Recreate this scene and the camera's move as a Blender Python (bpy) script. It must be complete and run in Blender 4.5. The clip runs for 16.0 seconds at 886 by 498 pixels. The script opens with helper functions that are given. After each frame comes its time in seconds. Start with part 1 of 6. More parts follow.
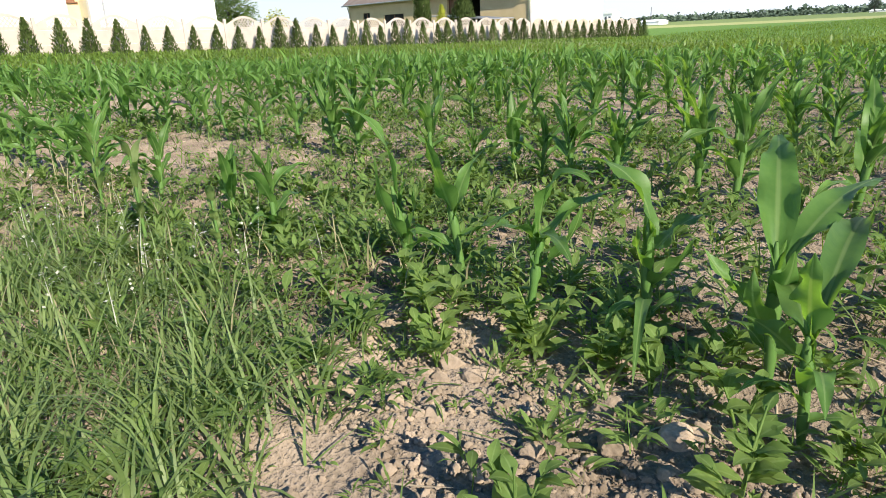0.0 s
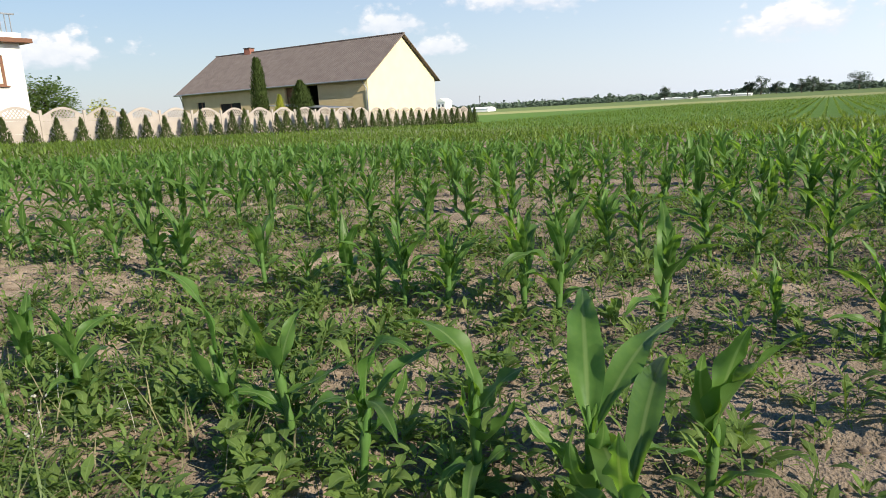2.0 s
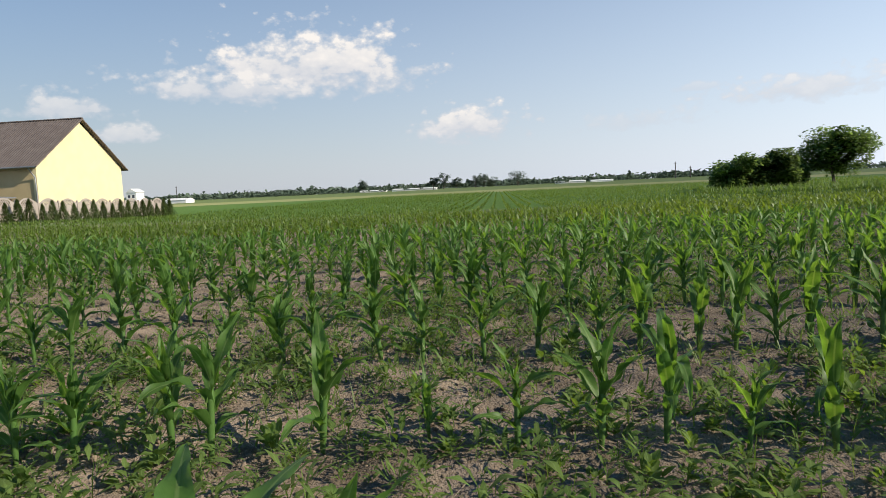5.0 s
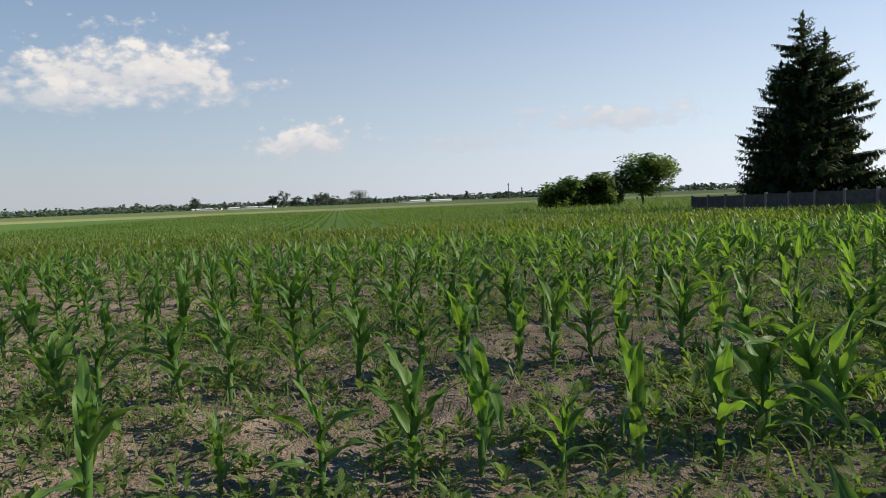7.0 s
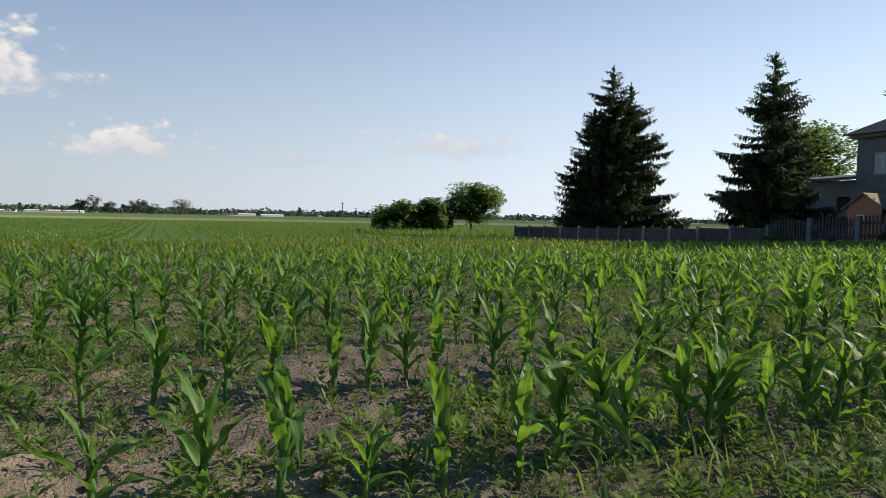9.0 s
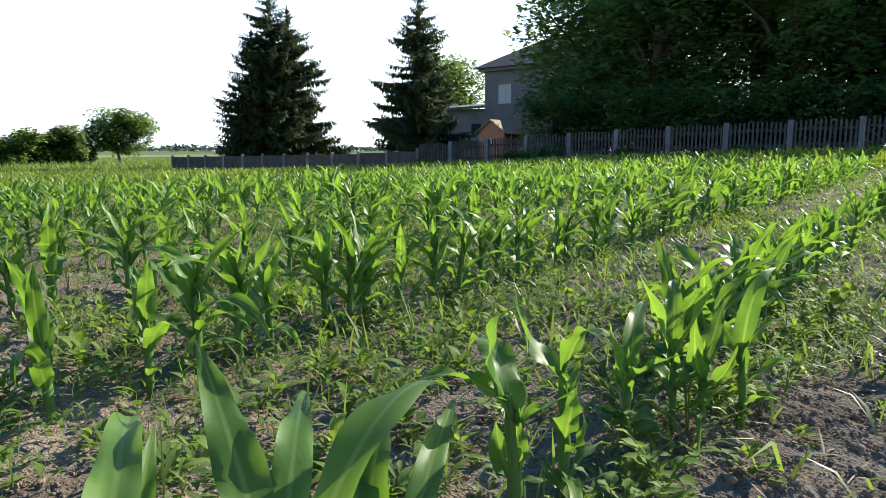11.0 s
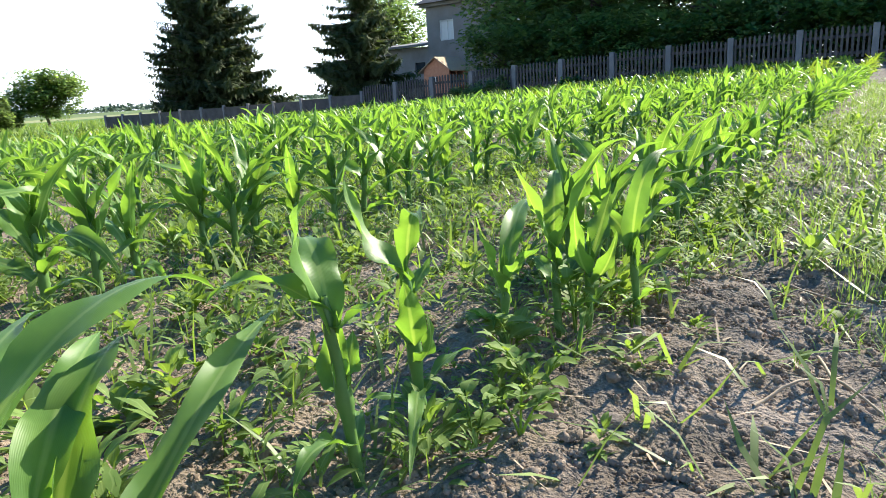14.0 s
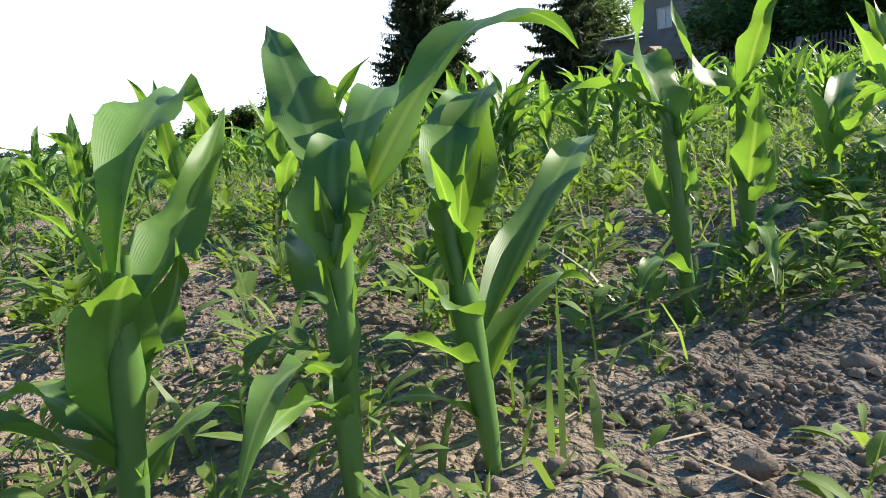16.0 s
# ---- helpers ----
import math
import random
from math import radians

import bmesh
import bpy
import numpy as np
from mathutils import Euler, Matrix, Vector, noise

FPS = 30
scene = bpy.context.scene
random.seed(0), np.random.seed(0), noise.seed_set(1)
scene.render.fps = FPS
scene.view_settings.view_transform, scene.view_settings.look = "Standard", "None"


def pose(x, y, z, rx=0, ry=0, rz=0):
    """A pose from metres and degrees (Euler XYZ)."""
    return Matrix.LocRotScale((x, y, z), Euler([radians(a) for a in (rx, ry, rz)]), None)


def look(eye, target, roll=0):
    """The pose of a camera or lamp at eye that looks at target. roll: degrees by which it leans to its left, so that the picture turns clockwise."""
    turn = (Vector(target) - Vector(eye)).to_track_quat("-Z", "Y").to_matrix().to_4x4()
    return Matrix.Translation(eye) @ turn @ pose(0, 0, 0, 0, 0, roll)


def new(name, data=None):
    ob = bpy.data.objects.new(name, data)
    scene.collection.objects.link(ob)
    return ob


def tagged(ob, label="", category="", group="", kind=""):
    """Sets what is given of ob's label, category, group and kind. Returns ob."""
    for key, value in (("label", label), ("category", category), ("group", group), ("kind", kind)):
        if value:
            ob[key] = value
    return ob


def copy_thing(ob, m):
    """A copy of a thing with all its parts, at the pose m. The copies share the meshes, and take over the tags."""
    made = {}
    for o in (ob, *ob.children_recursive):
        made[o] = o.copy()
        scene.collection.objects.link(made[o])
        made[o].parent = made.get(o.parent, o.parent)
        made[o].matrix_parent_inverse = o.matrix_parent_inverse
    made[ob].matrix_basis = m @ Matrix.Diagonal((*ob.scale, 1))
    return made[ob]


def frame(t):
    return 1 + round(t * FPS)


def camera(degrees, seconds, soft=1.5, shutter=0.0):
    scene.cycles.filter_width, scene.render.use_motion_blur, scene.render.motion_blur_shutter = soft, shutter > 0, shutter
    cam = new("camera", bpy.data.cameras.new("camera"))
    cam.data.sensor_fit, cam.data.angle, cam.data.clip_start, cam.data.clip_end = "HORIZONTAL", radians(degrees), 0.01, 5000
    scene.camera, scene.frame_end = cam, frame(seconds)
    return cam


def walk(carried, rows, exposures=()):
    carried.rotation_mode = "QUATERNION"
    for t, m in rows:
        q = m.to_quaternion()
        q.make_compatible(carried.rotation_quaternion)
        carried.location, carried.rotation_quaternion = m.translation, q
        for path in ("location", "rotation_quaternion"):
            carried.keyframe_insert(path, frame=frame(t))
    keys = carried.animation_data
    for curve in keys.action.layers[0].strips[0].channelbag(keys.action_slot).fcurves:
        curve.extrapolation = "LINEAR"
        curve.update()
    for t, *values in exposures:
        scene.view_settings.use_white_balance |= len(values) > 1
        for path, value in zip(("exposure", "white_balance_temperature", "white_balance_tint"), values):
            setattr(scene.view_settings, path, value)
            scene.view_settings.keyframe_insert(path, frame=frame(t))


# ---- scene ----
cam = camera(68.0, 16.0, soft=0.8)
PATH = [
    (0, (1.165, 0.941, 0.433), (-0.161, 2.302, -0.191), -2.9),
    (0.5, (1.161, 0.941, 0.447), (-0.279, 2.193, -0.152), -3.1),
    (1, (1.159, 0.947, 0.456), (-0.27, 2.233, -0.096), -3.9),
    (1.5, (1.164, 0.986, 0.497), (0.0, 2.543, 0.025), -3.6),
    (2, (1.171, 1.003, 0.53), (0.177, 2.689, 0.121), -3.2),
    (2.5, (1.181, 1.021, 0.544), (0.314, 2.788, 0.188), -1.3),
    (3, (1.194, 1.053, 0.558), (0.539, 2.918, 0.253), -1.0),
    (3.5, (1.203, 1.078, 0.564), (0.695, 2.992, 0.29), -0.7),
    (4, (1.222, 1.095, 0.575), (0.835, 3.043, 0.345), -0.7),
    (4.2, (1.23, 1.096, 0.571), (0.887, 3.056, 0.367), -1.3),
    (6.3, (1.306, 1.215, 0.561), (1.453, 3.201, 0.381), -2.8),
    (6.5, (1.314, 1.223, 0.562), (1.518, 3.205, 0.388), -2.9),
    (7, (1.333, 1.236, 0.562), (1.639, 3.207, 0.414), -2.3),
    (7.5, (1.345, 1.251, 0.564), (1.752, 3.206, 0.45), -1.9),
    (8, (1.358, 1.257, 0.565), (1.864, 3.189, 0.464), -1.0),
    (8.2, (1.364, 1.263, 0.564), (1.916, 3.182, 0.464), -0.6),
    (10.3, (1.408, 1.253, 0.53), (2.684, 2.773, 0.283), -0.8),
    (10.5, (1.421, 1.256, 0.506), (2.766, 2.704, 0.196), -1.6),
    (11, (1.472, 1.263, 0.468), (3.026, 2.487, 0.172), -0.1),
    (11.5, (1.526, 1.259, 0.433), (3.26, 2.2, 0.102), 0.0),
    (12, (1.589, 1.246, 0.397), (3.453, 1.885, 0.054), 0.0),
    (12.5, (1.623, 1.24, 0.378), (3.483, 1.868, -0.002), -0.6),
    (13, (1.639, 1.231, 0.36), (3.39, 2.083, -0.096), -1.9),
    (13.5, (1.646, 1.23, 0.37), (3.356, 2.171, -0.065), -3.0),
    (14, (1.635, 1.217, 0.386), (3.235, 2.322, -0.083), -3.7),
    (14.5, (1.637, 1.212, 0.395), (3.201, 2.371, -0.062), -4.5),
    (15, (1.634, 1.204, 0.408), (3.15, 2.434, -0.027), -4.5),
    (15.3, (1.617, 1.216, 0.386), (3.066, 2.518, -0.066), -5.3),
    (15.5, (1.595, 1.237, 0.353), (2.943, 2.635, -0.123), -3.5),
    (16, (1.553, 1.304, 0.234), (2.737, 2.863, -0.181), -6.6),
]
EXPOSURES = [(0.0, 1.08, 6350, 10), (1.0, 1.04, 6350, 10), (2.0, 0.62, 6500, 10), (2.5, 0.42, 6500, 10), (3.0, 0.46, 6500, 10), (3.5, 0.33, 6500, 10), (4.2, 0.26, 6500, 10), (6.3, 0.07, 6500, 10), (8.2, 0.05, 6500, 10), (10.3, 0.54, 6500, 10), (11.0, 1.14, 6350, 10), (11.5, 1.72, 6330, 10), (12.0, 1.82, 6330, 10), (12.5, 1.7, 6330, 10), (13.1, 1.84, 6330, 10), (14.0, 1.82, 6330, 10), (15.0, 1.68, 6330, 10), (16.0, 1.31, 6330, 10)]   # seconds, stops, kelvin, tint
walk(cam, [(t, look(eye, target, roll)) for t, eye, target, roll in PATH], EXPOSURES)

# ---- world, sun ----
SUN_AZ, SUN_EL = 105.0, 30.0   # degrees from +y towards +x, and above the horizon
# clouds: azimuth, elevation, half width, half height (degrees), density
CLOUDS = [(-15.5, 10.0, 10.0, 4.0, 1.0), (-21.5, 8.6, 9.0, 1.8, 0.8), (-2.2, 5.0, 5.5, 2.3, 0.95), (11.5, 4.6, 5.5, 1.3, 0.4),
          (24.0, 6.0, 6.5, 1.7, 0.7), (-34.0, 7.0, 4.4, 1.6, 0.7), (-30.0, 5.2, 3.2, 1.1, 0.7), (-60.0, 5.5, 6.0, 2.2, 0.8),
          (16.5, 7.0, 2.0, 0.5, 0.4), (-82.0, 8.0, 9.0, 2.6, 0.7)]


_a, _e = radians(SUN_AZ), radians(SUN_EL)


def build_world():
    w = bpy.data.worlds.new("sky")
    scene.world = w
    w.use_nodes = True
    nt = w.node_tree
    nt.nodes.clear()
    N = nt.nodes.new
    L = nt.links.new
    out, bg, sky = N("ShaderNodeOutputWorld"), N("ShaderNodeBackground"), N("ShaderNodeTexSky")
    sky.sky_type = "NISHITA"
    sky.sun_disc = False
    sky.sun_elevation, sky.sun_rotation = radians(SUN_EL), radians(SUN_AZ)
    sky.air_density, sky.dust_density, sky.ozone_density = 1.2, 0.3, 3.0
    tc, sep = N("ShaderNodeTexCoord"), N("ShaderNodeSeparateXYZ")
    L(tc.outputs["Generated"], sep.inputs[0])

    def m(op, a, b=None, clamp=False):
        n = N("ShaderNodeMath")
        n.operation, n.use_clamp = op, clamp
        for i, v in enumerate((a, b)):
            if v is None:
                continue
            if isinstance(v, (int, float)):
                n.inputs[i].default_value = v
            else:
                L(v, n.inputs[i])
        return n.outputs[0]
    az = m("MULTIPLY", m("ARCTAN2", sep.outputs["X"], sep.outputs["Y"]), 57.2958)
    el = m("MULTIPLY", m("ARCSINE", sep.outputs["Z"]), 57.2958)
    noise_big = N("ShaderNodeTexNoise")
    noise_big.inputs["Scale"].default_value = 17.0
    noise_big.inputs["Detail"].default_value = 8.0
    noise_big.inputs["Roughness"].default_value = 0.66
    stretch = N("ShaderNodeMapping")
    stretch.inputs["Scale"].default_value = (1.0, 1.0, 1.5)
    L(tc.outputs["Generated"], stretch.inputs[0])
    L(stretch.outputs[0], noise_big.inputs["Vector"])
    puffs = N("ShaderNodeTexVoronoi")
    puffs.feature = "SMOOTH_F1"
    puffs.inputs["Scale"].default_value = 46.0
    puffs.inputs["Detail"].default_value = 2.0
    L(stretch.outputs[0], puffs.inputs["Vector"])
    rough = m("ADD", m("SUBTRACT", noise_big.outputs["Fac"], 0.5), m("MULTIPLY", m("SUBTRACT", 0.42, puffs.outputs["Distance"]), 0.45))
    total, bright = None, None
    for a, e, wa, we, d in CLOUDS:
        u = m("DIVIDE", m("SUBTRACT", az, a), wa)
        v = m("DIVIDE", m("SUBTRACT", el, e), we)
        low = m("MULTIPLY", m("LESS_THAN", v, 0.0), 0.9)
        v2 = m("MULTIPLY", v, m("ADD", low, 1.0))
        r = m("SUBTRACT", 1.0, m("SQRT", m("ADD", m("MULTIPLY", u, u), m("MULTIPLY", v2, v2))))
        c = m("MULTIPLY", m("MULTIPLY", m("ADD", m("ADD", r, m("MULTIPLY", rough, 2.0)), 0.28), m("ADD", 1.5, m("MULTIPLY", m("GREATER_THAN", v, 0.0), 0.5)), True), d)
        b = m("MULTIPLY", c, m("ADD", m("ADD", m("MULTIPLY", v, 0.75), m("MULTIPLY", rough, 1.3)), 0.5, True))
        total = c if total is None else m("MAXIMUM", total, c)
        bright = b if bright is None else m("MAXIMUM", bright, b)
    shade = N("ShaderNodeMix")
    shade.data_type = "RGBA"
    shade.inputs["A"].default_value = (6.3, 6.6, 7.2, 1)
    shade.inputs["B"].default_value = (9.7, 9.2, 8.7, 1)
    L(bright, shade.inputs["Factor"])
    haze = N("ShaderNodeMix")
    haze.data_type = "RGBA"
    L(sky.outputs[0], haze.inputs["A"])
    # the haze glows towards the sun
    s1, s2, s3 = math.sin(_a) * math.cos(_e), math.cos(_a) * math.cos(_e), math.sin(_e)
    dot = m("ADD", m("ADD", m("MULTIPLY", sep.outputs["X"], s1), m("MULTIPLY", sep.outputs["Y"], s2)), m("MULTIPLY", sep.outputs["Z"], s3))
    glow = m("ADD", 0.58, m("MULTIPLY", m("POWER", m("MULTIPLY", m("ADD", dot, 1.0), 0.5), 1.5), 1.35))
    tint = N("ShaderNodeMix")
    tint.data_type, tint.blend_type = "RGBA", "MULTIPLY"
    tint.inputs["Factor"].default_value = 1.0
    tint.inputs["A"].default_value = (7.55, 8.05, 8.85, 1)
    comb = N("ShaderNodeCombineColor")
    for i in range(3):
        L(glow, comb.inputs[i])
    L(comb.outputs[0], tint.inputs["B"])
    L(tint.outputs["Result"], haze.inputs["B"])
    L(m("MULTIPLY", m("POWER", m("SUBTRACT", 1.0, m("DIVIDE", el, 40.0), True), 1.3), 0.9), haze.inputs["Factor"])
    mix = N("ShaderNodeMix")
    mix.data_type = "RGBA"
    L(total, mix.inputs["Factor"])
    L(shade.outputs["Result"], mix.inputs["B"])
    sat = N("ShaderNodeHueSaturation")
    sat.inputs["Saturation"].default_value = 1.5
    sat.inputs["Hue"].default_value = 0.503
    L(haze.outputs["Result"], sat.inputs["Color"])
    L(sat.outputs[0], mix.inputs["A"])
    L(mix.outputs["Result"], bg.inputs["Color"])
    bg.inputs["Strength"].default_value = 0.088
    L(bg.outputs[0], out.inputs[0])


build_world()
sun = new("sun", bpy.data.lights.new("sun", "SUN"))
sun.data.energy, sun.data.angle, sun.data.color = 5.0, radians(0.5), (1.0, 0.915, 0.755)
sun.matrix_world = look((0, 0, 40), (-math.sin(_a) * math.cos(_e), -math.cos(_a) * math.cos(_e), 40 - math.sin(_e)))

# ---- materials ----


def material(name, c1, c2, scale=8.0, rough=0.8, bump=0.15, fine=60.0, metal=0.0, vary=0.25, spec=0.3, bdist=0.01):
    """Two-scale noise between two colours, per-object and per-island variation, fine relief."""
    mt = bpy.data.materials.new(name)
    mt.use_nodes = True
    nt = mt.node_tree
    N, L = nt.nodes.new, nt.links.new
    b = nt.nodes["Principled BSDF"]
    b.inputs["Roughness"].default_value, b.inputs["Metallic"].default_value = rough, metal
    b.inputs["Specular IOR Level"].default_value = spec
    geo, obi = N("ShaderNodeNewGeometry"), N("ShaderNodeObjectInfo")
    n1, n2 = N("ShaderNodeTexNoise"), N("ShaderNodeTexNoise")
    n1.inputs["Scale"].default_value, n1.inputs["Detail"].default_value = scale, 5
    n2.inputs["Scale"].default_value, n2.inputs["Detail"].default_value = fine, 3
    L(geo.outputs["Position"], n1.inputs["Vector"])
    L(geo.outputs["Position"], n2.inputs["Vector"])
    add = N("ShaderNodeMath")
    add.operation = "MULTIPLY_ADD"
    L(n2.outputs["Fac"], add.inputs[0])
    add.inputs[1].default_value = 0.5
    L(n1.outputs["Fac"], add.inputs[2])
    rng = N("ShaderNodeMapRange")
    rng.inputs["From Min"].default_value, rng.inputs["From Max"].default_value = 0.5, 1.0
    L(add.outputs[0], rng.inputs["Value"])
    mix = N("ShaderNodeMix")
    mix.data_type = "RGBA"
    mix.inputs["A"].default_value, mix.inputs["B"].default_value = (*c1, 1), (*c2, 1)
    L(rng.outputs[0], mix.inputs["Factor"])
    rnd = N("ShaderNodeMath")
    rnd.operation = "ADD"
    L(obi.outputs["Random"], rnd.inputs[0])
    L(geo.outputs["Random Per Island"], rnd.inputs[1])
    val = N("ShaderNodeMapRange")
    val.inputs["From Max"].default_value = 2.0
    val.inputs["To Min"].default_value, val.inputs["To Max"].default_value = 1 - vary, 1 + vary
    L(rnd.outputs[0], val.inputs["Value"])
    hsv = N("ShaderNodeHueSaturation")
    L(val.outputs[0], hsv.inputs["Value"])
    L(mix.outputs["Result"], hsv.inputs["Color"])
    L(hsv.outputs[0], b.inputs["Base Color"])
    if bump:
        bp = N("ShaderNodeBump")
        bp.inputs["Strength"].default_value, bp.inputs["Distance"].default_value = bump, bdist
        L(add.outputs[0], bp.inputs["Height"])
        L(bp.outputs[0], b.inputs["Normal"])
    return mt


def leaf_material(name, c1, c2, glow, share=0.42, rough=0.45, rib=0.0, vary=0.3, veins=0.0, spec=0.35):
    """A leaf: gloss above, light passing through, a pale midrib along the middle of its UV and fine veins."""
    mt = material(name, c1, c2, scale=9.0, rough=rough, bump=0.0, fine=70.0, vary=vary, spec=spec)
    nt = mt.node_tree
    N, L = nt.nodes.new, nt.links.new
    b, out = nt.nodes["Principled BSDF"], nt.nodes["Material Output"]
    base = b.inputs["Base Color"].links[0].from_socket
    if rib or veins:
        uv, sep = N("ShaderNodeUVMap"), N("ShaderNodeSeparateXYZ")
        L(uv.outputs[0], sep.inputs[0])
        d = N("ShaderNodeMath")
        d.operation = "SUBTRACT"
        L(sep.outputs["X"], d.inputs[0])
        d.inputs[1].default_value = 0.5
        ab = N("ShaderNodeMath")
        ab.operation = "ABSOLUTE"
        L(d.outputs[0], ab.inputs[0])
        mr = N("ShaderNodeMapRange")
        mr.inputs["From Min"].default_value, mr.inputs["From Max"].default_value = 0.03, 0.085
        mr.inputs["To Min"].default_value, mr.inputs["To Max"].default_value = rib, 0.0
        L(ab.outputs[0], mr.inputs["Value"])
        mx = N("ShaderNodeMix")
        mx.data_type = "RGBA"
        mx.inputs["B"].default_value = (0.25, 0.33, 0.13, 1)
        L(mr.outputs[0], mx.inputs["Factor"])
        L(base, mx.inputs["A"])
        base = mx.outputs["Result"]
        if veins:
            wv = N("ShaderNodeMath")
            wv.operation = "SINE"
            ml = N("ShaderNodeMath")
            ml.operation = "MULTIPLY"
            ml.inputs[1].default_value = 210.0
            L(sep.outputs["X"], ml.inputs[0])
            L(ml.outputs[0], wv.inputs[0])
            bp = N("ShaderNodeBump")
            bp.inputs["Strength"].default_value, bp.inputs["Distance"].default_value = veins, 0.0012
            L(wv.outputs[0], bp.inputs["Height"])
            L(bp.outputs[0], b.inputs["Normal"])
        L(base, b.inputs["Base Color"])
    tr, ms, gm = N("ShaderNodeBsdfTranslucent"), N("ShaderNodeMixShader"), N("ShaderNodeMix")
    gm.data_type = "RGBA"
    gm.blend_type = "MULTIPLY"
    gm.inputs["Factor"].default_value = 1.0
    gm.inputs["B"].default_value = (*glow, 1)
    L(base, gm.inputs["A"])
    L(gm.outputs["Result"], tr.inputs["Color"])
    ms.inputs[0].default_value = share
    L(b.outputs[0], ms.inputs[1])
    L(tr.outputs[0], ms.inputs[2])
    L(ms.outputs[0], out.inputs["Surface"])
    return mt


M_CORN = leaf_material("corn_leaf", (0.063, 0.134, 0.03), (0.11, 0.195, 0.045), (2.3, 2.2, 0.8), 0.44, 0.45, rib=0.42, vary=0.3, veins=0.08, spec=0.32)
M_STALK = leaf_material("corn_stalk", (0.075, 0.16, 0.035), (0.11, 0.2, 0.05), (1.6, 1.5, 0.7), 0.2, 0.45, vary=0.15)
M_GRASS = leaf_material("grass_blade", (0.1, 0.152, 0.042), (0.17, 0.215, 0.078), (1.75, 1.9, 0.75), 0.4, 0.5, vary=0.4)
M_DRY = leaf_material("dry_grass", (0.34, 0.3, 0.17), (0.24, 0.22, 0.11), (1.3, 1.2, 0.9), 0.3, 0.7, vary=0.3)
M_WEED = leaf_material("weed_leaf", (0.088, 0.152, 0.036), (0.17, 0.238, 0.064), (1.9, 1.9, 0.7), 0.42, 0.65, rib=0.3, vary=0.4, spec=0.2)
M_FLOWER = leaf_material("pale_panicle", (0.62, 0.6, 0.5), (0.5, 0.48, 0.36), (1.1, 1.1, 1.0), 0.35, 0.8, vary=0.25)
M_FARCORN = leaf_material("far_corn", (0.085, 0.15, 0.028), (0.15, 0.225, 0.042), (2.5, 2.15, 0.68), 0.45, 0.44, vary=0.3)
M_SPRUCE = leaf_material("spruce_needles", (0.035, 0.052, 0.028), (0.075, 0.1, 0.045), (1.8, 1.8, 0.9), 0.3, 0.7, vary=0.4, spec=0.15)
M_TREE = leaf_material("tree_leaves", (0.08, 0.125, 0.05), (0.13, 0.185, 0.072), (2.3, 2.2, 1.2), 0.6, 0.55, vary=0.4, spec=0.25)
M_THUJA = leaf_material("thuja_foliage", (0.045, 0.075, 0.018), (0.09, 0.12, 0.035), (1.5, 1.4, 0.7), 0.25, 0.65, vary=0.4, spec=0.2)
M_GOLD = leaf_material("yellow_foliage", (0.3, 0.33, 0.04), (0.4, 0.4, 0.07), (1.5, 1.4, 0.6), 0.3, 0.6, vary=0.3)
M_BARK = material("bark", (0.1, 0.075, 0.055), (0.17, 0.14, 0.11), 12, 0.9, 0.6, 40)
M_CLOD = material("soil_clod", (0.15, 0.113, 0.082), (0.37, 0.287, 0.212), 10, 0.95, 0.7, 130, vary=0.3, spec=0.1)
M_STRAW = material("dead_straw", (0.34, 0.27, 0.18), (0.22, 0.16, 0.11), 30, 0.85, 0.2, 90, vary=0.35)
M_CONC = material("pink_concrete", (0.34, 0.295, 0.25), (0.42, 0.365, 0.315), 2.0, 0.85, 0.25, 40, vary=0.08)
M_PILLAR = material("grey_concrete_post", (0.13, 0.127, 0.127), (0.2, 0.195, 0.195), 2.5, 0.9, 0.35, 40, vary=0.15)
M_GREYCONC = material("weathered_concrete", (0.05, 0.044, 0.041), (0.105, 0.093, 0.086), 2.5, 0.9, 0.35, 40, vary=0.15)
# barn plaster twice: lighter for the sunlit gable, darker for the shaded walls
M_BARN_LIT = material("yellow_plaster_lit", (0.74, 0.62, 0.36), (0.78, 0.67, 0.41), 1.2, 0.85, 0.15, 30, vary=0.03)
M_BARN_SHADE = material("yellow_plaster_shade", (0.48, 0.365, 0.2), (0.54, 0.42, 0.24), 1.5, 0.9, 0.2, 30, vary=0.03)
M_ROOF = material("fibre_cement_roof", (0.115, 0.09, 0.078), (0.165, 0.135, 0.118), 1.6, 0.85, 0.25, 30, vary=0.06)
M_WHITE = material("white_plaster", (0.78, 0.75, 0.66), (0.82, 0.79, 0.72), 1.4, 0.85, 0.1, 40, vary=0.03)
M_CREAM = material("cream_plaster", (0.74, 0.68, 0.46), (0.79, 0.73, 0.52), 1.4, 0.85, 0.1, 40, vary=0.03)
M_TANWALL = material("tan_wall_plaster", (0.5, 0.39, 0.24), (0.56, 0.45, 0.29), 1.4, 0.88, 0.12, 40, vary=0.03)
M_BROWN = material("brown_wood_frame", (0.15, 0.072, 0.042), (0.21, 0.1, 0.058), 20, 0.5, 0.1, 90, vary=0.1)
M_REDBRICK = material("red_brick", (0.2, 0.08, 0.055), (0.28, 0.12, 0.085), 8, 0.85, 0.3, 60, vary=0.1)
# near-black colour that stands in for the shade inside the barn
M_INNER_SHADE = material("interior_shade", (0.014, 0.012, 0.011), (0.03, 0.026, 0.022), 3, 0.9, 0.0, 30)
M_METAL = material("grey_metal", (0.3, 0.3, 0.3), (0.4, 0.4, 0.4), 6, 0.45, 0.05, 60, metal=0.7, vary=0.05)
